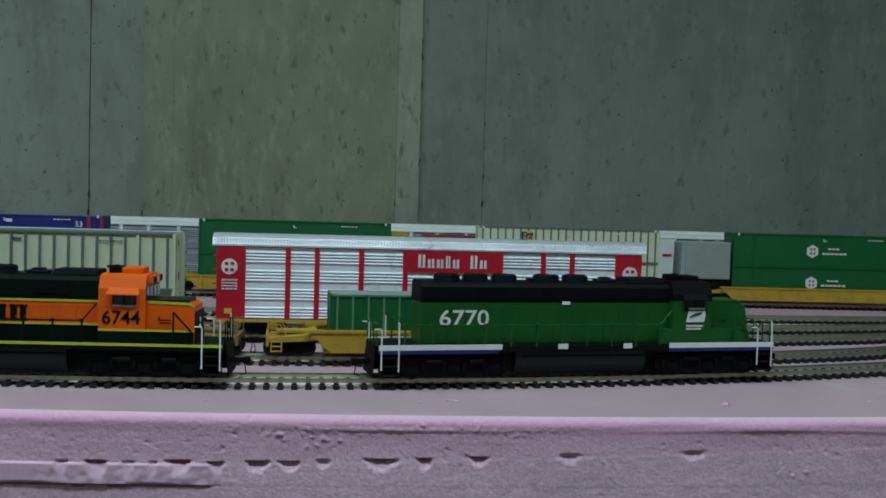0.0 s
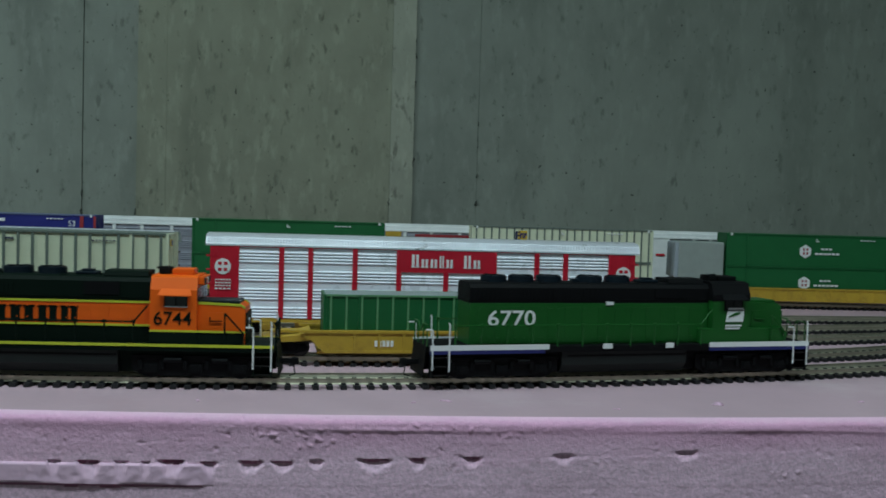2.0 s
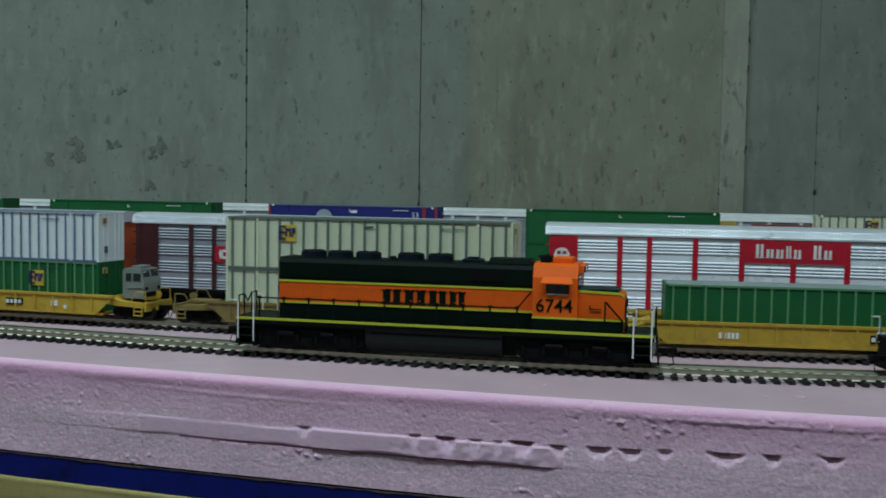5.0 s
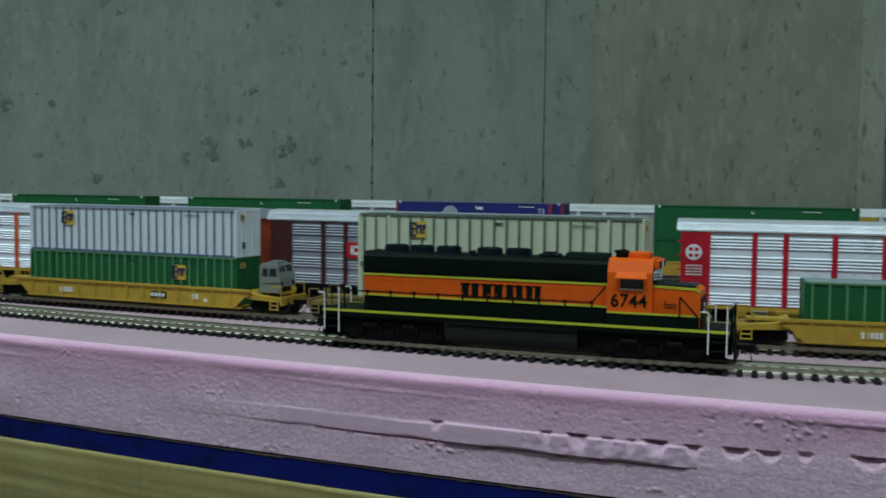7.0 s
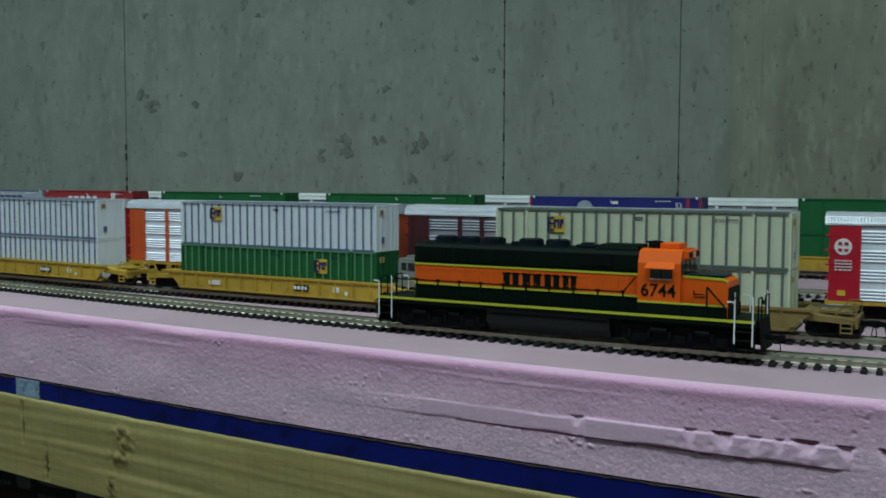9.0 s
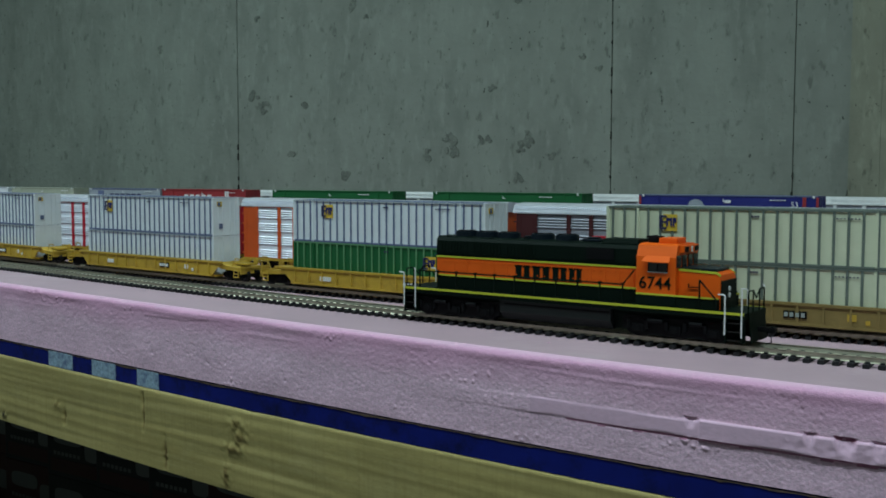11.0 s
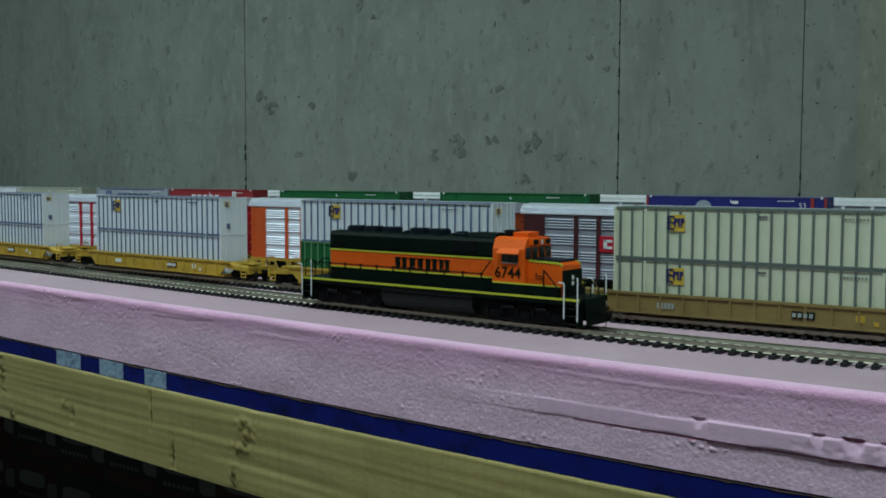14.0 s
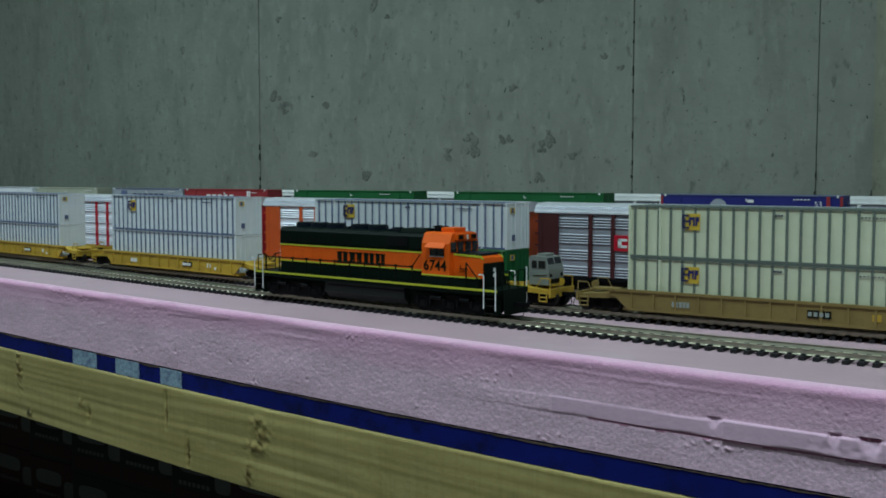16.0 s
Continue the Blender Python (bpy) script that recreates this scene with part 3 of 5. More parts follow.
def strip_along(name, y_out, y_in, z0, z1, material, parent, n=80, x0=-1.75, x1=0.62):
    bm = bmesh.new()
    rows = []
    for x in np.linspace(x0, x1, n):
        y = edge_y(x)
        rows.append([bm.verts.new((x, y + y_out, z1)), bm.verts.new((x, y + y_in, z1)), bm.verts.new((x, y + y_in, z0)), bm.verts.new((x, y + y_out, z0))])
    for a, b in zip(rows, rows[1:]):
        for i in range(4):
            bm.faces.new((a[i], a[(i + 1) % 4], b[(i + 1) % 4], b[i]))
    bm.faces.new(rows[0])
    bm.faces.new(rows[-1][::-1])
    return part(name, bm, material, parent)


table = thing("layout_table", "pine table frame with a blue painted board edge", "table", kind="structure")
strip_along("blue_board", -0.002, 0.6, -0.0632, -0.0503, BLUE_STRIP, table)
strip_along("pine_core", -0.0024, 0.03, -0.1222, -0.0642, WOOD, table)


def pine_face():
    """The board's sawn face: cupped ridges along the grain, raised torn grain at the knots, a chipped upper edge."""
    xs, zs = np.linspace(-1.75, 0.62, 1500), np.concatenate([np.linspace(-0.0634, -0.0660, 6)[:-1], np.linspace(-0.0660, -0.1222, 34)])
    nz = len(zs)
    verts = []
    for x in xs:
        chip = 0.0016 * max(0, noise.noise((x * 34, 7, 0)) - 0.25) + 0.0008 * max(0, noise.noise((x * 140, 7, 0)))
        for j, z in enumerate(zs):
            grain = z + 0.004 * noise.noise((x * 3, 0, 5))
            out = 0.0007 * noise.noise((x * 2.2, grain * 70, 1)) + 0.0005 * noise.noise((x * 5, grain * 240, 2)) + 0.00016 * noise.noise((x * 300, z * 30, 6))
            for kx, kz, w, h, dark in KNOTS:
                d = ((x - kx) / (w * 1.6)) ** 2 + ((z - kz) / (h * 1.6)) ** 2
                if d < 4:
                    out += math.exp(-d * 1.5) * 0.0028 * (noise.noise((x * 330, z * 330, 3)) + (0.25 if w > 0.002 else -0.7))
            edge = max(0.0, 1 - (zs[0] - z) / 0.0022)
            verts.append((x, edge_y(x) - 0.0042 - out + 0.0009 * edge ** 2, z - chip * edge))
    back = len(verts)
    verts += [(x, edge_y(x) + 0.001, -0.0640) for x in xs]
    faces = [(i * nz + j, i * nz + j + 1, (i + 1) * nz + j + 1, (i + 1) * nz + j) for i in range(len(xs) - 1) for j in range(nz - 1)]
    faces += [(back + i, i * nz, (i + 1) * nz, back + i + 1) for i in range(len(xs) - 1)]
    me = bpy.data.meshes.new("pine_board")
    me.from_pydata(verts, [], faces)
    me.materials.append(WOOD)
    me.shade_smooth()
    new("pine_board", me).parent = table


pine_face()
for xa, xb in ((-0.774, -0.737), (-0.708, -0.675), (-0.646, -0.619)):
    strip_along("pale_tape", -0.0026, -0.0018, -0.0630, -0.0505, PALE_TAPE, table, 6, xa, xb)

bm = bmesh.new()
rows = []
for x in np.linspace(-1.3, 0.3, 900):
    h = 0.0003 + 0.0016 * max(0, noise.noise((x * 28, 0, 0))) + 0.0009 * max(0, noise.noise((x * 160, 3, 0))) + 0.0018 * max(0, noise.noise((x * 60, 5, 0)) - 0.2)
    y = edge_y(x)
    rows.append([bm.verts.new((x, y - 0.0023, -0.0503)), bm.verts.new((x, y - 0.0023, -0.0503 - h)), bm.verts.new((x, y + 0.002, -0.0503 - h)), bm.verts.new((x, y + 0.002, -0.0503))])
for p, q in zip(rows, rows[1:]):
    for i in range(4):
        bm.faces.new((p[i], p[(i + 1) % 4], q[(i + 1) % 4], q[i]))
part("frayed_edge", bm, FRAY, table, "ragged dark edge of the board")


bm = bmesh.new()
for lx in (-1.5, 0.4):
    box(bm, lx - 0.04, lx + 0.04, edge_y(lx) + 0.031, edge_y(lx) + 0.12, -0.9, -0.0620)
part("leg", bm, WOOD, table)

# ---- rolling stock ----


def wheelset(bm, x, r=0.0052, y=0.0082):
    for s in (-1, 1):
        tube(bm, (x, s * y - s * 0.0012, RAIL_TOP + r), (x, s * y + s * 0.0012, RAIL_TOP + r), r, 20)
        tube(bm, (x, s * y - s * 0.0018, RAIL_TOP + r), (x, s * y - s * 0.0012, RAIL_TOP + r), r + 0.0006, 20)
    tube(bm, (x, -y, RAIL_TOP + r), (x, y, RAIL_TOP + r), 0.0012, 8)


def car_truck(parent, x, wheelbase=0.020, colour=None, half=0.0115):
    tr = part("truck", side_frames(x, wheelbase, half), colour or BLACK, parent)
    for k in (-1, 1):
        bm = bmesh.new()
        wheelset(bm, x + k * wheelbase / 2)
        part("wheelset", bm, WHEEL, tr)
    return tr


def side_frames(x, wb, half):
    bm = bmesh.new()
    for s in (-1, 1):
        y0, y1 = sorted((s * half, s * (half - 0.002)))
        z = RAIL_TOP
        slab(bm, [(x - wb * 0.72, z + 0.0038), (x - wb * 0.72, z + 0.0068), (x - wb * 0.3, z + 0.0088), (x + wb * 0.3, z + 0.0088), (x + wb * 0.72, z + 0.0068), (x + wb * 0.72, z + 0.0038), (x + wb * 0.3, z + 0.0018), (x - wb * 0.3, z + 0.0018)], y0, y1)
        for k in (-1, 1):
            box(bm, x + k * wb / 2 - 0.002, x + k * wb / 2 + 0.002, min(y0, s * (half + 0.0008)), max(y1, s * (half + 0.0008)), z + 0.0032, z + 0.0068)
    box(bm, x - 0.003, x + 0.003, -half, half, RAIL_TOP + 0.004, RAIL_TOP + 0.008)
    return bm


def ladder(bm, x, y, z0, z1, w=0.0045, n=3, r=0.00035):
    tube(bm, (x - w / 2, y, z0), (x - w / 2, y, z1), r, 6)
    tube(bm, (x + w / 2, y, z0), (x + w / 2, y, z1), r, 6)
    for i in range(n):
        z = z0 + (z1 - z0) * (i + 0.2) / n
        tube(bm, (x - w / 2, y, z), (x + w / 2, y, z), r, 6)


def coupler(parent, x, s):
    bm = bmesh.new()
    box(bm, *sorted((x, x + s * 0.008)), -0.0012, 0.0012, RAIL_TOP + 0.0072, RAIL_TOP + 0.0098, bevel=0.0003)
    box(bm, *sorted((x + s * 0.007, x + s * 0.0105)), -0.0022, 0.0022, RAIL_TOP + 0.0068, RAIL_TOP + 0.0102, bevel=0.0005)
    wire(bm, [(x + s * 0.008, -0.0015, RAIL_TOP + 0.007), (x + s * 0.009, -0.003, RAIL_TOP + 0.002), (x + s * 0.006, -0.004, RAIL_TOP + 0.0012)], 0.0003)
    part("coupler", bm, BLACK, parent)


def well_car(k, x0, x1, colour, label, marks=True):
    """An intermodal well car whose well spans x0 to x1 on track k: two side sills with posts, end platforms, trucks, ladders."""
    mid = (x0 + x1) / 2
    L = (x1 - x0) / 2 + 0.003
    ob = thing("well_car", label, "well car", on_line(k, mid, 0, L + 0.018), "well cars")
    W = 0.0172
    zb, zt = 0.0085, 0.0215
    E = L + 0.034
    for s in (-1, 1):
        bm = bmesh.new()
        out = [(-L + 0.004, zb), (-L - 0.004, zb + 0.0075), (-L - 0.008, zt - 0.004), (-L - 0.008, zt), (L + 0.008, zt), (L + 0.008, zt - 0.004), (L + 0.004, zb + 0.0075), (L - 0.004, zb)]
        y0, y1 = sorted((s * (W - 0.0012), s * W))
        slab(bm, out, y0, y1)
        box(bm, -L - 0.010, L + 0.010, *sorted((s * (W - 0.0018), s * (W + 0.0009))), zt - 0.0012, zt + 0.0004)
        box(bm, -L + 0.004, L - 0.004, *sorted((s * (W - 0.0018), s * (W + 0.0008))), zb, zb + 0.0014)
        side = part("side_sill", bm, colour, ob)
        n = 13
        for i in range(n):
            px = -L + 0.007 + (2 * L - 0.014) * i / (n - 1)
            b2 = bmesh.new()
            slab(b2, [(px - 0.0007, zb + 0.0014), (px - 0.0007, zt - 0.0012), (px + 0.0007, zt - 0.0012), (px + 0.0007, zb + 0.0014)], *sorted((s * (W + 0.00005), s * (W + 0.0008))))
            part("post", b2, colour, side)
    part("well_floor", bx(-L, L, -W + 0.0018, W - 0.0018, zb - 0.0006, zb + 0.0011), colour, ob)
    for s in (-1, 1):
        bm = bmesh.new()
        a, b = sorted((s * (L + 0.006), s * E))
        slab(bm, [(s * (L + 0.004), zt - 0.0005), (s * (L + 0.012), zt - 0.003), (s * E, zt - 0.005), (s * E, zt - 0.0075), (s * (L + 0.010), zt - 0.0065), (s * (L + 0.004), zt - 0.006)], -W + 0.0025, W - 0.0025)
        box(bm, *sorted((s * (E - 0.0015), s * E)), -W + 0.001, W - 0.001, zt - 0.0095, zt - 0.0035)
        box(bm, a + 0.006, b - 0.004, -0.006, 0.006, zt - 0.0025, zt - 0.0012)
        pl = part("end_platform", bm, colour, ob)
        for q in (-1, 1):
            bm = bmesh.new()
            ladder(bm, s * (E - 0.006), q * (W - 0.0008), RAIL_TOP + 0.0035, zt - 0.0045, 0.006, 3, 0.00045)
            wire(bm, [(s * (E - 0.001), q * (W - 0.002), zt - 0.004), (s * (E - 0.001), q * (W - 0.002), zt + 0.0035), (s * (E - 0.008), q * (W - 0.002), zt + 0.0035), (s * (E - 0.012), q * (W - 0.002), zt - 0.003)], 0.0004)
            part("ladder", bm, colour, pl)
        bm = bmesh.new()
        tube(bm, (s * (E - 0.004), 0.004, zt), (s * (E - 0.004), 0.0052, zt), 0.0028, 14)
        part("brake_wheel", bm, colour, pl)
        car_truck(ob, s * (L + 0.020))
        coupler(ob, s * E, s)
    if marks:
        bm = bmesh.new()
        blocks(bm, 0.022, 0.036, zb + 0.004, zb + 0.0085, -W - 0.0003, 4, 0.15)
        part("lettering", bm, BLACK, ob, "dark plate of unreadable lettering")
        dull = colour is YELLOW_DULL
        bm = bmesh.new()
        blocks(bm, -0.062, -0.050, zb + 0.004, zb + 0.0075, -W - 0.0003, 5, 0.3)
        blocks(bm, 0.0225, 0.0355, zb + 0.005, zb + 0.0075, -W - 0.0007, 4, 0.35)
        part("stencil", bm, CAB_GREY if dull else WHITE, ob)
        bm = bmesh.new()
        box(bm, 0.058, 0.063, -W - 0.0004, -W, zb + 0.0045, zb + 0.0085)
        box(bm, 0.068, 0.0705, -W - 0.0004, -W, zb + 0.003, zb + 0.0055)
        part("placard", bm, YELLOW if dull else WHITE, ob)
    return ob


def logo(parent, x, z, y, s=1.0):
    """A square yellow badge with plain dark shapes."""
    bm = bmesh.new()
    box(bm, x - 0.0036 * s, x + 0.0055 * s, y - 0.0002, y + 0.0002, z - 0.0052 * s, z + 0.0052 * s)
    lg = part("badge", bm, LOGO_YELLOW, parent, "yellow badge with dark shapes")
    bm = bmesh.new()
    box(bm, x - 0.0062 * s, x - 0.0046 * s, y - 0.0006, y - 0.00025, z - 0.0042 * s, z + 0.0045 * s)
    for dz in (-0.0037, 0.0003, 0.0039):
        box(bm, x - 0.0046 * s, x - 0.0014 * s, y - 0.0006, y - 0.00025, z + (dz - 0.0006) * s, z + (dz + 0.0007) * s)
    part("mark", bm, LOGO_NAVY, lg)
    bm = bmesh.new()
    for dx in (-0.0010, 0.0016, 0.0032):
        box(bm, x + (dx - 0.0005) * s, x + (dx + 0.0006) * s, y - 0.0006, y - 0.00025, z - 0.0024 * s, z + 0.0032 * s)
    box(bm, x + 0.0036 * s, x + 0.0050 * s, y - 0.0006, y - 0.00025, z + 0.0003 * s, z + 0.0032 * s)
    box(bm, x - 0.0006 * s, x + 0.0014 * s, y - 0.0006, y - 0.00025, z + 0.0012 * s, z + 0.0028 * s)
    part("mark", bm, STRIPE_BLUE, lg)


CW = 0.0149


def container(k, x0, x1, z0, h, wall_mat, rib_mat, label, badge=None, badge_end=True, roof=None, ribs=26, half=0.1):
    """A corrugated freight container from x0 to x1 on track k: box, rails, posts, side ribs, doors' bars, badge."""
    mid = (x0 + x1) / 2
    L = (x1 - x0) / 2
    ob = thing("container", label, "container", on_line(k, mid, 0, half), "containers")
    z1 = z0 + h
    part("box", bx(-L + 0.0004, L - 0.0004, -CW + 0.0008, CW - 0.0008, z0 + 0.0006, z1 - 0.0006), wall_mat, ob)
    part("roof", bx(-L + 0.0008, L - 0.0008, -CW + 0.0011, CW - 0.0011, z1 - 0.0006, z1 - 0.0001), roof or rib_mat, ob)
    for s in (-1, 1):
        for za, zb2 in ((z0, z0 + 0.0013), (z1 - 0.0011, z1)):
            part("rail", bx(-L + 0.0015, L - 0.0015, *sorted((s * (CW - 0.001), s * CW)), za, zb2), GREY_BOX if wall_mat is WHITE_BOX and za > z0 + 0.01 else rib_mat, ob)
    for s in (-1, 1):
        bm = bmesh.new()
        for q in (-1, 1):
            box(bm, *sorted((s * L, s * (L - 0.0018))), *sorted((q * CW, q * (CW - 0.002))), z0, z1, bevel=0.0002)
            box(bm, *sorted((s * (L - 0.021), s * (L - 0.0225))), *sorted((q * CW, q * (CW - 0.001))), z0, z1)
        for za in (z0, z1 - 0.0013):
            box(bm, *sorted((s * L, s * (L - 0.0014))), -CW + 0.002, CW - 0.002, za, za + 0.0013)
        part("end_frame", bm, wall_mat, ob)
    if ribs:
        rw = 0.00075 if rib_mat is CREAM_RIB else 0.00055
        for i in range(ribs):
            x = -L + 0.0045 + (2 * L - 0.009) * i / (ribs - 1)
            part("rib", bx(x - rw, x + rw, -CW + 0.0001, -CW + 0.00085, z0 + 0.0013, z1 - 0.0011), rib_mat, ob)
    for y in (-0.009, -0.004, 0.004, 0.009):
        bm = bmesh.new()
        tube(bm, (L + 0.0002, y, z0 + 0.001), (L + 0.0002, y, z1 - 0.001), 0.00035, 6)
        part("door_bar", bm, wall_mat, ob)
    if badge:
        logo(ob, badge[0], z0 + badge[1], -CW + 0.0001)
        if badge_end:
            bm = bmesh.new()
            box(bm, L, L + 0.0006, -0.0105, -0.0055, z1 - 0.0075, z1 - 0.0035)
            part("badge", bm, LOGO_YELLOW, ob)
            bm = bmesh.new()
            box(bm, L + 0.0006, L + 0.0009, -0.0100, -0.0075, z1 - 0.0070, z1 - 0.0040)
            box(bm, L, L + 0.0006, -0.009, -0.005, z0 + 0.006, z0 + 0.0105)
            part("mark", bm, RIB_BLUE, ob)
        bm = bmesh.new()
        blocks(bm, 0.050, 0.064, z1 - 0.0052, z1 - 0.0045, -CW + 0.0002, 7, 0.55)
        blocks(bm, 0.001, 0.006, z1 - 0.0052, z1 - 0.0042, -CW + 0.0002, 3, 0.3)
        part("stencil", bm, LOGO_NAVY, ob)
    return ob


WELL = [(-1.165, -0.978), (-0.878, -0.6865), (-0.5895, -0.402), (-0.309, -0.1215), (-0.0335, 0.152)]
Z1, H1 = 0.0098, 0.0333
Z2 = Z1 + H1 + 0.0003
W_LAB = "white corrugated freight container with dark ribs, stacked two high"
for i, (a, b) in enumerate(WELL):
    if i < 3:
        well_car(2, a, b, YELLOW, "bright yellow model well car loaded with containers")
    elif i == 3:
        well_car(2, a, b, YELLOW_DULL, "dull brownish yellow model well car under cream containers")
    else:
        well_car(2, a, b, YELLOW, "bright yellow model well car carrying one green container")
hh = 0.113
for i in (0, 1):
    a, b = WELL[i]
    container(2, a, b, Z1, H1, WHITE_BOX, RIB_BLUE, "white freight container at the bottom of a stack", half=hh)
    container(2, a, b, Z2, H1, WHITE_BOX, RIB_BLUE, W_LAB, badge=(-0.060, 0.0235), half=hh)
a, b = WELL[2]
container(2, a, b, Z1, H1, BOX_GREEN, GREEN_RIB, "green freight container under a white one", badge=(0.045, 0.0215), half=hh)
container(2, a, b, Z2, H1, WHITE_BOX, RIB_BLUE, W_LAB, badge=(-0.056, 0.0245), half=hh)
a, b = WELL[3]
container(2, a, b, Z1, H1, CREAM, CREAM_RIB, "cream freight container at the bottom of a stack", ribs=23, badge=(-0.051, 0.0235), half=hh)
container(2, a, b, Z2, H1, CREAM, CREAM_RIB, "cream freight container with grey ribs on top of a stack", ribs=23, badge=(-0.051, 0.0235), half=hh)
a, b = WELL[4]
container(2, a, b, Z1, H1, BOX_GREEN, GREEN_RIB, "single green freight container with a grey roof", roof=GREEN_ROOF, half=hh, ribs=20)


def autorack(k, x0, x1, frame_mat, panel_mat, roof_mat, deck_mat, label, emblem=None, banner=None):
    """A closed car carrier from x0 to x1: flat deck, end frames, posts, ribbed side panels, ribbed roof."""
    mid, L = (x0 + x1) / 2, (x1 - x0) / 2
    ob = thing("autorack", label, "autorack", on_line(k, mid, 0, L - 0.03), "autoracks")
    W = 0.0165
    zb, ze, zt = 0.0168, 0.0662, 0.0742
    part("body", bx(-L + 0.003, L - 0.003, -W + 0.0018, W - 0.0018, zb, ze), frame_mat, ob)
    bm = bmesh.new()
    prism(bm, [(-W - 0.0004, ze), (-W - 0.0004, ze + 0.0012), (-W + 0.0014, zt - 0.0022), (-W + 0.005, zt - 0.0003), (0, zt + 0.0004), (W - 0.005, zt - 0.0003), (W - 0.0014, zt - 0.0022), (W + 0.0004, ze + 0.0012), (W + 0.0004, ze)], -L, L)
    roof = part("roof", bm, roof_mat, ob)
    bm = bmesh.new()
    n = 150
    for i in range(n):
        x = -L + 0.002 + (2 * L - 0.004) * i / (n - 1)
        for s in (-1, 1):
            slab(bm, [(x - 0.0003, ze + 0.0014), (x + 0.0003, ze + 0.0014), (x + 0.0003, zt - 0.0024), (x - 0.0003, zt - 0.0024)], *sorted((s * (W - 0.0016), s * (W + 0.0001))))
    tagged(part("roof_ribs", bm, roof_mat, roof), kind="stuff")
    bm = bmesh.new()
    box(bm, -L + 0.001, L - 0.001, -W - 0.0002, W + 0.0002, zb - 0.0022, zb - 0.0001)
    box(bm, -L * 0.6, L * 0.6, -W + 0.004, W - 0.004, zb - 0.0065, zb - 0.0022)
    part("deck", bm, deck_mat, ob)
    end = 0.0205
    cuts = [-L + end]
    widths = [0.030, 0.0195, 0.030, 0.030, 0.0325, 0.0335, 0.030, 0.0205, 0.0325]
    tot = sum(widths)
    for w in widths:
        cuts.append(cuts[-1] + w * (2 * L - 2 * end) / tot)
    for s in (-1, 1):
        for i, (a, b) in enumerate(zip(cuts, cuts[1:])):
            top = ze - 0.0008
            if banner and s < 0 and i in (4, 5):
                top = ze - 0.0155
            bm = bmesh.new()
            y_in, y_out = s * (W - 0.0018), s * (W - 0.0003)
            prof = [(y_in, zb + 0.0004)]
            z = zb + 0.0006
            while z < top - 0.0022:
                if ((z - zb) % 0.0125) > 0.0080:
                    z += 0.0021
                    continue
                prof += [(s * (W - 0.0011), z), (y_out, z + 0.0002), (y_out, z + 0.0006), (s * (W - 0.0011), z + 0.0015)]
                z += 0.0021
            prof += [(s * (W - 0.0011), top), (y_in, top)]
            prism(bm, prof, a + 0.0012, b - 0.0012)
            part("side_panel", bm, panel_mat, ob)
        for i, c in enumerate(cuts):
            part("post", bx(c - 0.0017, c + 0.0017, *sorted((s * (W - 0.0017), s * (W + 0.0003))), zb, ze - 0.0002), frame_mat, ob)
        for e in (-1, 1):
            bm = bmesh.new()
            box(bm, *sorted((e * (L - 0.003), e * (L - end + 0.0012))), *sorted((s * (W - 0.0017), s * (W - 0.0001))), zb, ze - 0.0002)
            for j in range(5):
                z = zb + 0.004 + j * 0.0095
                box(bm, *sorted((e * (L - 0.007), e * (L - 0.0005))), *sorted((s * (W - 0.003), s * (W + 0.0002))), z, z + 0.0011)
            box(bm, *sorted((e * (L - 0.0075), e * (L - 0.0068))), *sorted((s * (W - 0.003), s * (W + 0.0002))), zb, ze - 0.0002)
            part("end_panel", bm, frame_mat, ob)
    if banner:
        part("banner", bx(cuts[4] - 0.0012, cuts[6] + 0.0012, -W - 0.0001, -W + 0.0017, ze - 0.0155, ze - 0.0004), frame_mat, ob)
        bm = bmesh.new()
        x = cuts[4] + 0.0085
        for w, h in ((0.0054, 0.0092), (0.005, 0.006), (0.005, 0.006), (0.0034, 0.0085), (0.005, 0.006), (None, 0), (0.0054, 0.0092), (0.0052, 0.006)):
            if w is None:
                x += 0.006
                continue
            low = ze - 0.0122
            for a, b in ((0.05, 0.40), (0.60, 0.92)):
                box(bm, x + w * a, x + w * b, -W - 0.0004, -W - 0.0001, low, low + h)
                box(bm, x + w * (a - 0.06), x + w * (b + 0.06), -W - 0.0004, -W - 0.0001, low, low + 0.0010)
            x += w + 0.0013
        part("lettering", bm, WHITE, ob, "row of white letter shapes")
    if emblem:
        for e in (-1, 1):
            cx, cz = e * (L - 0.0115), ze - 0.0140
            bm = bmesh.new()
            tube(bm, (cx, -W - 0.0001, cz), (cx, -W - 0.0003, cz), 0.0054, 24)
            em = part("emblem", bm, WHITE, ob, "white round emblem")
            bm = bmesh.new()
            for dx, dz in ((-1, 1), (1, 1), (-1, -1), (1, -1)):
                box(bm, *sorted((cx + dx * 0.0007, cx + dx * 0.0031)), -W - 0.0006, -W - 0.0003, *sorted((cz + dz * 0.0011, cz + dz * 0.0031)))
            part("mark", bm, frame_mat, em)
        bm = bmesh.new()
        for r, n in ((0.0235, 6), (0.0255, 5), (0.0275, 6), (0.0295, 4)):
            blocks(bm, -L + 0.0065, -L + 0.0175, ze - r, ze - r + 0.0009, -W - 0.0003, n, 0.3)
        part("stencil", bm, WHITE, ob)
        part("placard", bx(-L + 0.0085, -L + 0.0135, -W - 0.0004, -W, zb + 0.0035, zb + 0.007), LOGO_YELLOW, ob)
    for e in (-1, 1):
        car_truck(ob, e * (L - 0.034))
        coupler(ob, e * (L - 0.002), e)
    return ob


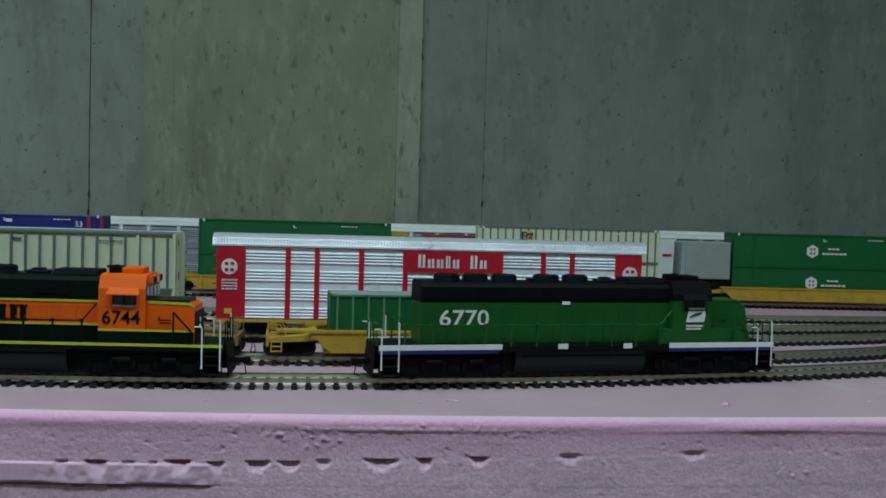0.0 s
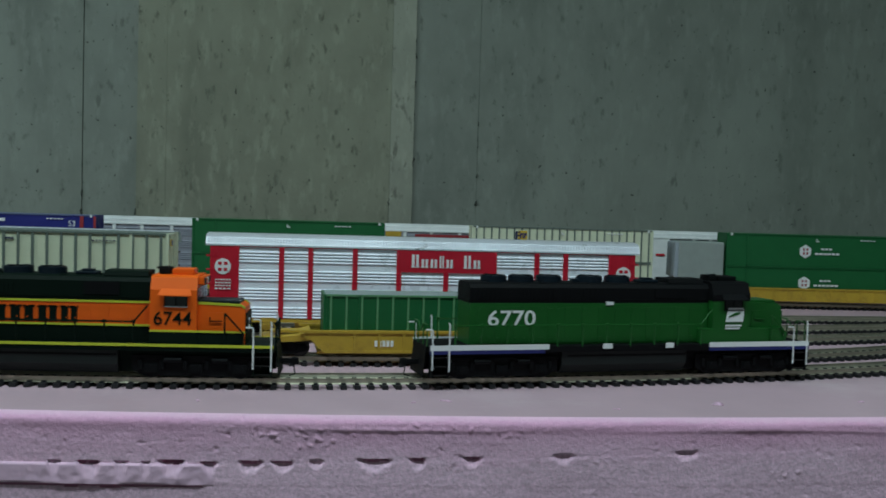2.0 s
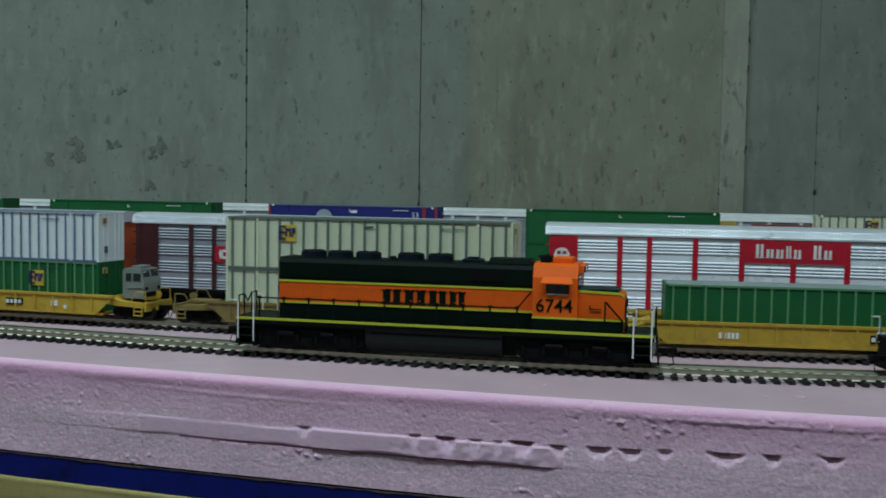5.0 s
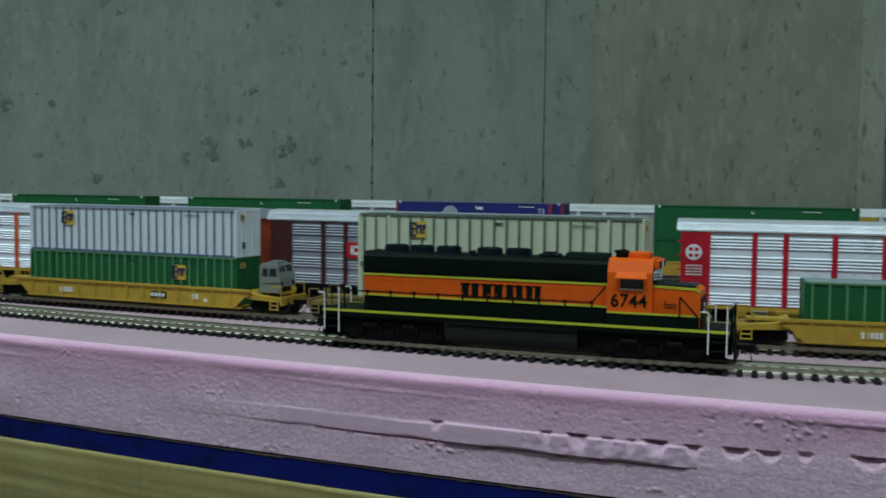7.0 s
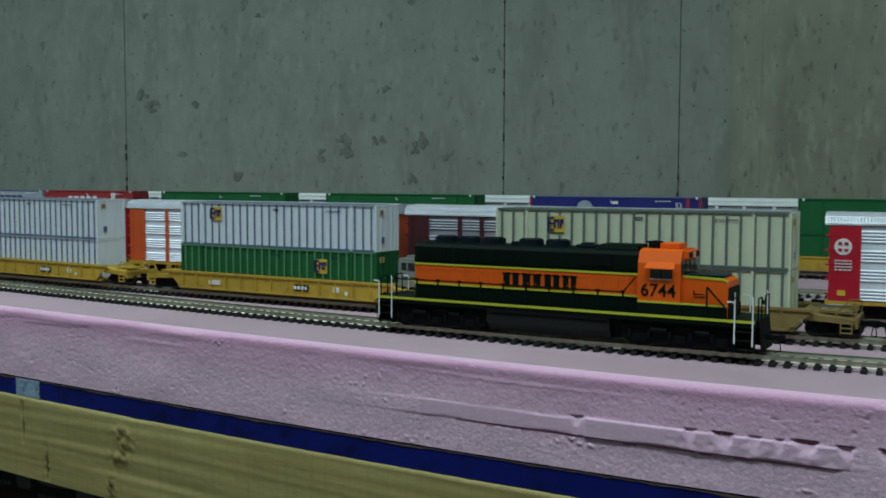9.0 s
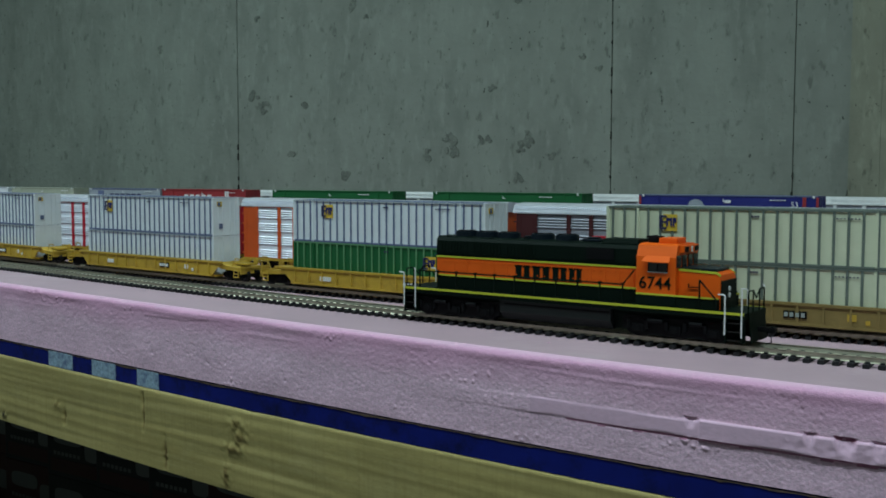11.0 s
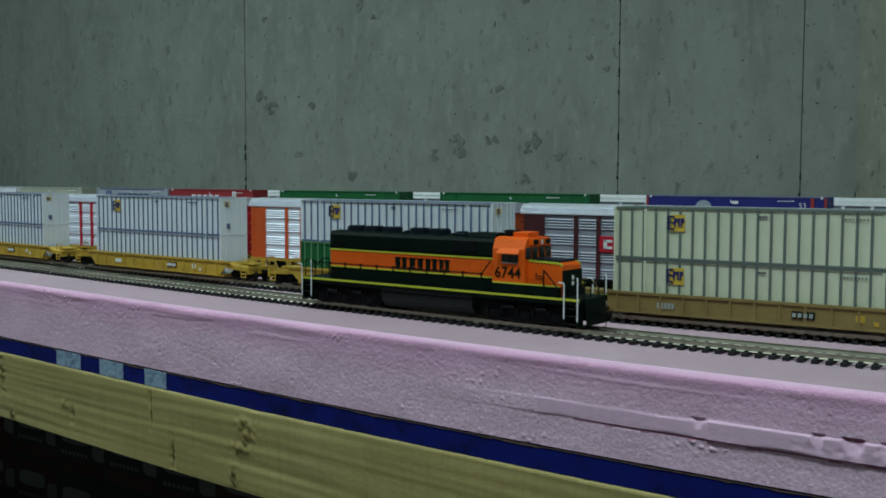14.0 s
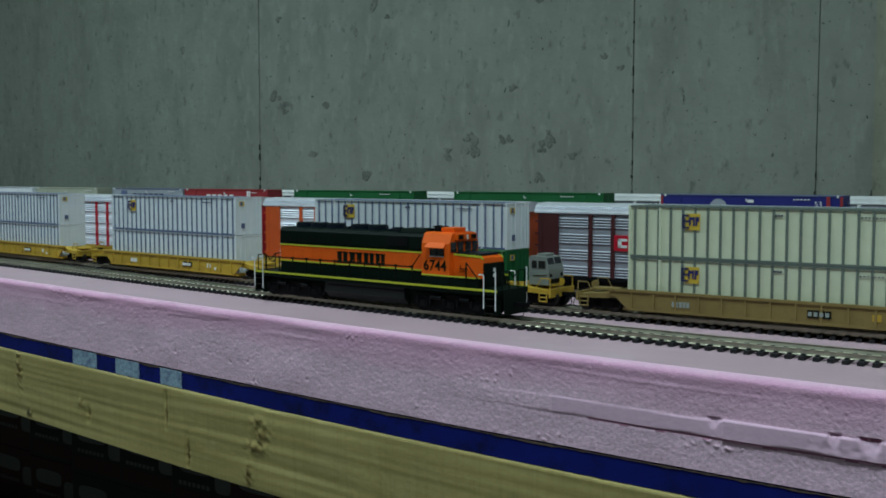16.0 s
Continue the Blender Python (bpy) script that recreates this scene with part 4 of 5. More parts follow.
autorack(3, -0.117, 0.184, RED, SILVER, ROOF_SILVER, YELLOW, "red autorack with silver ribbed panels and silver roof", emblem=True, banner=True)
grey_rack = autorack(3, -0.437, -0.139, BROWN, SILVER_DULL, ROOF_SILVER, BLACK, "brown autorack with dull silver ribbed panels")
autorack(3, -0.7465, -0.450, RACK_ORANGE, SILVER, ROOF_SILVER, YELLOW, "orange autorack with silver ribbed panels")
autorack(3, -1.062, -0.764, RED, SILVER, ROOF_SILVER, YELLOW, "red-posted autorack with silver ribbed panels")
autorack(3, -1.372, -1.075, RED, SILVER, ROOF_SILVER, YELLOW, "red-posted autorack with silver ribbed panels")

badge = part("badge", bx(-0.078, -0.062, -0.0171, -0.0158, 0.0385, 0.0505), RED, grey_rack, "red square badge with a white shape")
bm = bmesh.new()
for x0, x1, z0, z1 in ((-0.0745, -0.0715, 0.0410, 0.0480), (-0.0745, -0.0670, 0.0460, 0.0480), (-0.0745, -0.0670, 0.0410, 0.0430)):
    box(bm, x0, x1, -0.0175, -0.0171, z0, z1)
part("mark", bm, WHITE, badge)

# ---- trains on the tracks near the wall ----


def far_stack(x0, x1, lower, upper, rib, label, ribs=0, k=6):
    well_car(k, x0, x1, YELLOW, "yellow model well car loaded with stacked containers", marks=False)
    low = container(k, x0, x1, Z1, H1, lower, rib, label + ", at the bottom", ribs=ribs, half=hh)
    top = container(k, x0, x1, Z2, H1, upper, rib, label + ", on top", ribs=ribs, half=hh)
    L = (x1 - x0) / 2
    bm = bmesh.new()
    for z in (Z2 + 0.0295,):
        blocks(bm, 0.045, 0.062, z - 0.0010, z, -CW + 0.0001, 5, 0.35)
        box(bm, -0.002, -0.001, -CW - 0.0002, -CW + 0.0003, z - 0.003, z)
        box(bm, -0.002, 0.0012, -CW - 0.0002, -CW + 0.0003, z - 0.003, z - 0.002)
    part("stencil", bm, WHITE, top)
    for s in (-1, 1):
        part("corner_casting", bx(*sorted((s * (L - 0.004), s * (L - 0.006))), -CW - 0.0001, -CW + 0.001, Z2 + H1 - 0.0022, Z2 + H1 + 0.0003), WHITE, top)
    return low, top


far_stack(-0.1835, 0.0045, BOX_GREEN, BOX_GREEN, BOX_GREEN, "plain green freight container")
far_stack(-0.459, -0.275, NAVY, NAVY, RIB_BLUE, "navy blue freight container with red corner bands")
far_stack(-0.7195, -0.525, BOX_GREEN, BOX_GREEN, BOX_GREEN, "plain green freight container")
far_stack(-0.973, -0.7785, BOX_GREEN, BOX_GREEN, BOX_GREEN, "plain green freight container")
far_stack(-1.1815, -1.021, BRICK_RED, BRICK_RED, BRICK_RED, "dull red freight container")
far_stack(-1.3395, -1.186, GREY_BOX, GREY_BOX, RIB_BLUE, "blue-grey freight container")
far_stack(-1.5255, -1.3745, OLIVE_BOX, OLIVE_BOX, OLIVE_BOX, "olive-grey freight container")
far_stack(-1.72, -1.536, WHITE_BOX, WHITE_BOX, WHITE_BOX, "white freight container")
_, cream_top = far_stack(0.092, 0.277, CREAM, CREAM, CREAM_RIB, "cream freight container with grey ribs", ribs=24)
logo(cream_top, -0.0425, Z2 + 0.0245, -CW + 0.0001)
lo, hi = far_stack(0.3535, 0.545, BOX_GREEN, BOX_GREEN, BOX_GREEN, "plain green freight container with a white badge")


def hexagon_badge(parent, x, z):
    bm = bmesh.new()
    slab(bm, [(x + 0.0068 * math.cos(radians(30 + 60 * i)), z + 0.0068 * math.sin(radians(30 + 60 * i))) for i in range(6)], -CW - 0.0001, -CW + 0.0006)
    hb = part("badge", bm, WHITE, parent, "white six-sided badge with red shapes")
    bm = bmesh.new()
    for dx in (-0.0026, 0.0010):
        for dz in (-0.0032, 0.0008):
            box(bm, x + dx, x + dx + 0.0017, -CW - 0.0004, -CW - 0.0001, z + dz, z + dz + 0.0025)
    part("mark", bm, BRICK_RED, hb)
    bm = bmesh.new()
    blocks(bm, x + 0.0165, x + 0.029, z + 0.0018, z + 0.0036, -CW + 0.0002, 3, 0.25)
    blocks(bm, x + 0.0105, x + 0.037, z - 0.0032, z - 0.0012, -CW + 0.0002, 6, 0.25)
    part("stencil", bm, WHITE, parent)


hexagon_badge(hi, -0.0130, Z2 + 0.0165)
hexagon_badge(lo, -0.0130, Z1 + 0.0175)
for ob in [o for o in scene.objects if o.get("label", "").startswith("navy") and "on top" in o["label"]]:
    for x0, x1 in ((-0.0918, -0.0895), (0.0765, 0.0800), (0.0893, 0.0918)):
        part("corner_band", bx(x0, x1, -CW - 0.0001, -CW + 0.0008, Z2 + 0.0006, Z2 + H1 - 0.0012), BRICK_RED, ob)
    lettering("number", "53", 0.0075, 0.0690, -CW + 0.0001, Z2 + 0.0245, WHITE, ob)
    bm = bmesh.new()
    tube(bm, (-0.030, -CW - 0.0001, Z2 + 0.020), (-0.030, -CW + 0.0008, Z2 + 0.020), 0.009, 24)
    part("emblem", bm, GREY_BOX, ob)
    part("placard", bx(0.000, 0.006, -CW - 0.0001, -CW + 0.0008, Z2 + 0.0255, Z2 + 0.0285), WHITE, ob)
for ob in [o for o in scene.objects if o.get("label", "").startswith("dull red") and "on top" in o["label"]]:
    bm = bmesh.new()
    blocks(bm, -0.036, 0.02, Z2 + 0.018, Z2 + 0.026, -CW + 0.0002, 5, 0.35)
    blocks(bm, 0.042, 0.050, Z2 + 0.022, Z2 + 0.031, -CW + 0.0002, 2, 0.35)
    part("lettering", bm, WHITE, ob)
for ob in [o for o in scene.objects if o.get("label", "").startswith("blue-grey") and "on top" in o["label"]]:
    part("emblem", bx(-0.056, -0.044, -CW - 0.0001, -CW + 0.0008, Z2 + 0.018, Z2 + 0.030), RIB_BLUE, ob)
    bm = bmesh.new()
    blocks(bm, -0.030, 0.040, Z2 + 0.018, Z2 + 0.026, -CW + 0.0002, 6, 0.3)
    part("lettering", bm, LOGO_NAVY, ob)

# ---- cars along the wall, seen only between the stacks ----
for xa, xb in ((-1.62, -1.33), (-1.31, -1.02), (-1.00, -0.71), (-0.69, -0.40), (-0.38, -0.09), (-0.07, 0.22)):
    autorack(7, xa, xb, WHITE, SILVER_DULL, WHITE, YELLOW, "pale autorack with a white roof beside the wall")


def short_trailer(x):
    """A short grey highway trailer: rounded box, paler nose panel, landing legs and wheels on the car ends."""
    ob = thing("trailer", "plain grey highway trailer standing between stacked containers", "trailer", on_line(6, x, 0, 0.02))
    part("body", bx(-0.0215, 0.0255, -0.0145, 0.0145, 0.0290, 0.0668, bevel=0.0012), CAB_GREY, ob)
    bm = bmesh.new()
    slab(bm, [(-0.0258, 0.0310), (-0.0250, 0.0655), (-0.0217, 0.0664), (-0.0217, 0.0294)], -0.0138, 0.0138)
    part("nose_panel", bm, GREY_BOX, ob)
    part("chassis", bx(-0.020, 0.0245, -0.0100, 0.0100, 0.0262, 0.0289), BLACK, ob)
    for xx in (0.010, 0.019):
        bm = bmesh.new()
        for y in (-0.012, 0.012):
            tube(bm, (xx, y - 0.002, 0.0235), (xx, y + 0.002, 0.0235), 0.0045, 16)
        tube(bm, (xx, -0.012, 0.0235), (xx, 0.012, 0.0235), 0.0010, 8)
        part("wheelset", bm, BLACK, ob)
    bm = bmesh.new()
    for y in (-0.009, 0.009):
        box(bm, -0.0155, -0.0140, y - 0.0008, y + 0.0008, 0.0190, 0.0262)
    part("landing_leg", bm, BLACK, ob)


far_rack = autorack(7, 0.300, 0.595, WHITE, SILVER_DULL, WHITE, YELLOW, "pale autorack with white roof and red mark beside the wall")
part("placard", bx(-0.1405, -0.1305, -0.0172, -0.0166, 0.0468, 0.0492), RED, far_rack)
short_trailer(0.3255)


middle_rack = next(o for o in scene.objects if o.get("category") == "autorack" and abs(o.matrix_world.translation.x - 0.075) < 0.004 and o.matrix_world.translation.y > 1.1)
part("placard", bx(-0.069, -0.052, -0.0176, -0.0168, 0.0560, 0.0660), YELLOW, middle_rack, "yellow panel")
part("placard", bx(-0.037, 0.023, -0.0176, -0.0168, 0.0590, 0.0638), BRICK_RED, middle_rack, "dull red panel")


def truck_cab():
    """A small cab-over tractor body standing on the well car's end platform."""
    m = on_line(2, -0.3785, 0.0015)
    ob = thing("truck_cab", "small grey model truck cab standing on a well car's end", "truck cab", m)
    bm = bmesh.new()
    slab(bm, [(-0.0080, 0.0185), (-0.0080, 0.0372), (-0.0065, 0.0385), (0.0050, 0.0380), (0.0068, 0.0335), (0.0078, 0.0290), (0.0080, 0.0185)], -0.0105, 0.0105)
    body = part("cab_body", bm, TRUCK_GREY, ob)
    for s in (-1, 1):
        for xa, xb in ((-0.0055, -0.0015), (0.0000, 0.0054)):
            part("window", bx(xa, xb, *sorted((s * 0.0104, s * 0.0108)), 0.0300, 0.0352), GLASS_DARK, body)
    bm = bmesh.new()
    for ya, yb in ((-0.0092, -0.0008), (0.0008, 0.0092)):
        v = [bm.verts.new(q) for q in ((0.0055, ya, 0.0371), (0.0055, yb, 0.0371), (0.0071, yb, 0.0328), (0.0071, ya, 0.0328))]
        w = [bm.verts.new(q.co + Vector((-0.001, 0, -0.0003))) for q in v]
        for f in ((v[0], v[1], v[2], v[3]), (w[3], w[2], w[1], w[0]), (v[0], w[0], w[1], v[1]), (v[1], w[1], w[2], v[2]), (v[2], w[2], w[3], v[3]), (v[3], w[3], w[0], v[0])):
            bm.faces.new(f)
    part("windscreen", bm, GLASS_DARK, body)
    bm = bmesh.new()
    box(bm, 0.0076, 0.0086, -0.0095, 0.0095, 0.0195, 0.0225, bevel=0.0003)
    for y in (-0.0075, 0.0075):
        tube(bm, (0.0078, y, 0.0250), (0.0086, y, 0.0250), 0.0012, 12)
    part("bumper", bm, BLACK, body)
    bm = bmesh.new()
    box(bm, -0.004, 0.003, -0.006, 0.006, 0.0378, 0.0400, bevel=0.0005)
    part("roof_vent", bm, TRUCK_GREY, body)
    bm = bmesh.new()
    tube(bm, (-0.004, -0.0110, 0.0255), (0.007, -0.0110, 0.0262), 0.0003, 6)
    part("hand_rail", bm, TRUCK_GREY, body)


truck_cab()

# ---- locomotives ----


def locomotive(name, label, body, top, cab_mat, under, deck_stripe, nose_mat, number, num_mat, k, orange):
    """A six-axle road diesel seen from its side; x runs to its front, k stretches it."""
    ob = thing(name, label, "locomotive")
    X = lambda v: v * k * (1.112 if v < 0 else 1.0)
    deck = 0.0235
    HW = 0.0108
    W = 0.0172
    z_top = 0.0573
    # frame with its side sill
    bm = bmesh.new()
    box(bm, k * -0.1200, k * 0.1095, -W, W, deck - 0.0035, deck, bevel=0.0003)
    box(bm, k * -0.1130, k * 0.1040, -0.012, 0.012, deck - 0.0085, deck - 0.0035)
    box(bm, k * -0.0520, k * -0.0440, -0.0100, 0.0100, RAIL_TOP + 0.003, deck - 0.0085)
    box(bm, k * 0.0300, k * 0.0380, -0.0100, 0.0100, RAIL_TOP + 0.003, deck - 0.0085)
    frame_part = part("frame", bm, under, ob)
    # long hood: lower coloured part and dark top with rounded shoulders
    z_mid = 0.0447 if orange else 0.0462
    z_low = 0.0318 if orange else deck
    part("hood", bx(X(-0.087), X(0.0462), -HW, HW, z_low, z_mid, bevel=0.0002), body, ob)
    if orange:
        part("hood_base", bx(X(-0.0868), X(0.0462), -HW + 0.0001, HW - 0.0001, deck, z_low), under, ob)
    bm = bmesh.new()
    prism(bm, [(-HW, z_mid + 0.0001), (-HW, z_top - 0.0028), (-HW + 0.0012, z_top - 0.0008), (-HW + 0.003, z_top), (HW - 0.003, z_top), (HW - 0.0012, z_top - 0.0008), (HW, z_top - 0.0028), (HW, z_mid + 0.0001)], X(-0.0872), X(0.0462))
    hood_top = part("hood_top", bm, top, ob)
    for x in range(14):
        px = -0.083 + x * 0.009
        part("hood_door", bx(X(px), X(px + 0.0088), -HW - 0.00025, -HW + 0.0002, z_low + 0.001, z_mid - 0.002), body, ob)
    bm = bmesh.new()
    for i in range(28):
        px = -0.0820 + i * 0.0045
        for z in (z_low + 0.0035, z_mid - 0.0035):
            box(bm, X(px), X(px + 0.0007), -HW - 0.0007, -HW - 0.0002, z, z + 0.0006)
    tagged(part("door_latches", bm, body, ob), kind="stuff")
    bm = bmesh.new()
    for i in range(3):
        x = -0.0845 + i * 0.0225
        for j in range(9):
            box(bm, X(x + j * 0.0022), X(x + j * 0.0022 + 0.0012), -HW - 0.0003, -HW + 0.0003, z_mid + 0.0025, z_top - 0.0035)
    part("grille", bm, top, hood_top)
    bm = bmesh.new()
    box(bm, X(0.012), X(0.030), -HW - 0.0004, HW + 0.0004, z_mid + 0.003, z_top - 0.003)
    part("air_grille", bm, BLACK, hood_top)
    for x, w in ((-0.0723, 0.0072), (-0.0580, 0.0072), (-0.0433, 0.0072), (-0.0213, 0.0074), (-0.0060, 0.0072)):
        bm = bmesh.new()
        tube(bm, (X(x), 0, z_top - 0.0002), (X(x), 0, z_top + 0.0029), w, 28)
        tube(bm, (X(x), 0, z_top + 0.0029), (X(x), 0, z_top + 0.0034), w * 0.94, 28)
        fan = part("fan", bm, FAN_BLUE, hood_top)
        bm = bmesh.new()
        for j in range(6):
            a = j * math.pi / 3
            tube(bm, (X(x), 0, z_top + 0.0036), (X(x) + 0.85 * w * math.cos(a), 0.85 * w * math.sin(a), z_top + 0.0036), 0.0003, 4)
        tagged(part("fan_guard", bm, BLACK, fan), kind="stuff")
    bm = bmesh.new()
    box(bm, X(0.0060), X(0.0170), -0.0052, 0.0052, z_top, z_top + 0.0016, bevel=0.0007)
    box(bm, X(0.0085), X(0.0145), -0.0030, 0.0030, z_top + 0.0016, z_top + 0.0026, bevel=0.0004)
    part("exhaust_stack", bm, FAN_BLUE, hood_top)
    bm = bmesh.new()
    prism(bm, [(-0.0088, z_top), (-0.0080, z_top + 0.0021), (-0.0066, z_top + 0.0026), (0.0066, z_top + 0.0026), (0.0080, z_top + 0.0021), (0.0088, z_top)], X(0.0218), X(0.0438))
    part("roof_hatch", bm, top, hood_top)
    bm = bmesh.new()
    box(bm, X(-0.0315), X(-0.0290), -0.0040, 0.0010, z_top, z_top + 0.0018, bevel=0.0003)
    part("roof_box", bm, FAN_BLUE, hood_top)
    bm = bmesh.new()
    for x in (-0.0800, -0.0655, -0.0510, -0.0280, 0.0, 0.0200):
        wire(bm, [(X(x), -HW + 0.0016, z_top - 0.0006), (X(x), -HW + 0.0012, z_top + 0.0012), (X(x + 0.002), -HW + 0.0012, z_top + 0.0012), (X(x + 0.002), -HW + 0.0016, z_top - 0.0006)], 0.0002, 5)
    part("lifting_ring", bm, top, hood_top)
    part("hood_top_lip", bx(X(-0.0874), X(0.0462), -HW - 0.0003, HW + 0.0003, z_mid + 0.0016, z_mid + 0.0021), top, hood_top)
    if orange:
        for z in (z_mid - 0.0011, z_low - 0.0001):
            for s in (-1, 1):
                part("stripe", bx(X(-0.0871), X(0.0461), *sorted((s * HW, s * (HW + 0.0004))), z, z + 0.0011), YELLOW_LINE, ob, "thin yellow stripe")
    # cab
    CW2 = 0.0158
    zc = 0.0584
    bm = bmesh.new()
    prism(bm, [(-CW2, deck), (-CW2, zc - 0.0072), (-CW2 + 0.0028, zc - 0.0010), (-CW2 + 0.0060, zc), (CW2 - 0.0060, zc), (CW2 - 0.0028, zc - 0.0010), (CW2, zc - 0.0072), (CW2, deck)], X(0.0464), X(0.0698))
    cab = part("cab", bm, cab_mat, ob)
    if not orange:
        bm = bmesh.new()
        prism(bm, [(-CW2 - 0.0002, zc - 0.0105), (-CW2 - 0.0002, zc - 0.0070), (-CW2 + 0.0027, zc - 0.0007), (-CW2 + 0.0059, zc + 0.0003), (CW2 - 0.0059, zc + 0.0003), (CW2 - 0.0027, zc - 0.0007), (CW2 + 0.0002, zc - 0.0070), (CW2 + 0.0002, zc - 0.0105)], X(0.0462), X(0.0701))
        part("cab_roof", bm, top, cab)
    for s in (-1, 1):
        bm = bmesh.new()
        box(bm, X(0.0537), X(0.0650), *sorted((s * (CW2 - 0.0004), s * (CW2 + 0.0003))), zc - 0.0154, zc - 0.0088)
        win = part("window", bm, GLASS_DARK, cab, "dark cab side window")
        bm = bmesh.new()
        for xx in (0.0535, 0.0591, 0.0647):
            box(bm, X(xx), X(xx + 0.0005), *sorted((s * CW2, s * (CW2 + 0.0005))), zc - 0.0155, zc - 0.0087)
        part("frame", bm, BLACK, win)
        bm = bmesh.new()
        box(bm, X(0.0535), X(0.0652), *sorted((s * CW2, s * (CW2 + 0.0009))), zc - 0.0160, zc - 0.0154)
        part("sill", bm, CAB_GREY if orange else BLACK, win)
        bm = bmesh.new()
        y0, y1 = s * CW2, s * (CW2 + 0.0035)
        v = [bm.verts.new(q) for q in ((X(0.0520), y0, zc - 0.0066), (X(0.0664), y0, zc - 0.0066), (X(0.0676), y1, zc - 0.0096), (X(0.0508), y1, zc - 0.0096), (X(0.0520), y0, zc - 0.0071), (X(0.0664), y0, zc - 0.0071), (X(0.0676), y1, zc - 0.0101), (X(0.0508), y1, zc - 0.0101))]
        for f in ((0, 1, 2, 3), (4, 7, 6, 5), (0, 4, 5, 1), (1, 5, 6, 2), (2, 6, 7, 3), (3, 7, 4, 0)):
            bm.faces.new([v[i] for i in f])
        part("sunshade", bm, cab_mat if orange else top, cab)
    bm = bmesh.new()
    for y in (-0.0145, -0.0070, 0.0015, 0.0090):
        box(bm, X(0.0696), X(0.0703), y, y + 0.0056, zc - 0.0128, zc - 0.0062)
    part("front_window", bm, GLASS_DARK, cab)
    bm = bmesh.new()
    box(bm, X(0.0697), X(0.0725), -0.0105, 0.0105, zc - 0.0048, zc - 0.0006, bevel=0.0004)
    board = part("number_board", bm, cab_mat if orange else top, cab)
    bm = bmesh.new()
    for y in (-0.0095, 0.0045):
        box(bm, X(0.0724), X(0.0728), y, y + 0.0050, zc - 0.0042, zc - 0.0014)
    part("number_plate", bm, BLACK, board)
    bm = bmesh.new()
    for z in (zc - 0.0022, zc - 0.0038):
        tube(bm, (X(0.0724), 0, z), (X(0.0730), 0, z), 0.0008, 12)
    part("headlight", bm, WHITE, board)
    bm = bmesh.new()
    box(bm, X(0.0555), X(0.0665), -0.0065, 0.0065, zc - 0.0002, zc + 0.0030, bevel=0.0006)
    part("roof_box", bm, cab_mat if orange else top, cab)
    bm = bmesh.new()
    box(bm, X(0.0485), X(0.0545), -0.0055, 0.0040, zc - 0.0002, zc + 0.0036, bevel=0.0008)
    for d in (-0.0008, 0.0008):
        tube(bm, (X(0.0475), d - 0.004, zc + 0.0032), (X(0.0535), d - 0.004, zc + 0.0038), 0.0006, 8)
    part("horn", bm, BLACK, cab)
    # short hood
    NW = 0.0112
    zn = 0.0447 if orange else 0.0470
    bm = bmesh.new()
    slab(bm, [(X(0.0692), deck), (X(0.0692), zn), (X(0.0915), zn - 0.0008), (X(0.0935), zn - 0.0022), (X(0.0942), zn - 0.006), (X(0.0942), deck)], -NW, NW)
    nose = part("short_hood", bm, nose_mat, ob)
    part("nose_front", bx(X(0.0940), X(0.0946), -NW - 0.0002, NW + 0.0002, deck, zn - 0.0052), under if orange else nose_mat, nose)
    part("nose_top", bx(X(0.0700), X(0.0908), -NW + 0.0014, NW - 0.0014, zn - 0.0006, zn + 0.0009, bevel=0.0003), FAN_BLUE if orange else nose_mat, nose)
    part("hood_door", bx(X(0.0745), X(0.0835), -NW - 0.0003, -NW + 0.0002, deck + 0.004, zn - 0.005), nose_mat, nose)
    bm = bmesh.new()
    wire(bm, [(X(0.076), -NW - 0.0008, zn - 0.0075), (X(0.076), -NW - 0.0010, zn - 0.0095), (X(0.082), -NW - 0.0010, zn - 0.0095)], 0.0003)
    part("grab_iron", bm, BLACK if orange else nose_mat, nose)
    bm = bmesh.new()
    for z in (zn - 0.010, zn - 0.0135):
        tube(bm, (X(0.0940), 0, z), (X(0.0950), 0, z), 0.0014, 14)
    part("headlight", bm, WHITE, nose)
    if orange:
        for s in (-1, 1):
            bm = bmesh.new()
            slab(bm, [(X(0.0692), zn - 0.0010), (X(0.0692), zn + 0.0003), (X(0.0915), zn - 0.0005), (X(0.0937), zn - 0.0019), (X(0.0937), zn - 0.0030), (X(0.0915), zn - 0.0017)], *sorted((s * (NW - 0.0009), s * (NW + 0.0003))))
            part("stripe", bm, YELLOW_LINE, nose)
        for s in (-1, 1):
            part("stripe", bx(X(0.0464), X(0.0945), *sorted((s * (CW2 - 0.0002), s * (CW2 + 0.0004))), deck + 0.0062, deck + 0.0072), YELLOW_LINE, cab)
        part("cab_base", bx(X(0.0462), X(0.0700), -CW2 - 0.0002, CW2 + 0.0002, deck, deck + 0.0061), under, cab)
        part("side_box", bx(X(0.0701), X(0.0935), -CW2 + 0.0001, CW2 - 0.0001, deck, deck + 0.0061), under, ob)
    else:
        part("side_box", bx(X(0.0394), X(0.0640), -CW2 - 0.0002, CW2 + 0.0002, deck, deck + 0.0085, bevel=0.0003), body, ob)
        part("battery_box", bx(X(0.0692), X(0.0935), -CW2 + 0.0001, CW2 - 0.0001, deck, deck + 0.0085), body, ob)
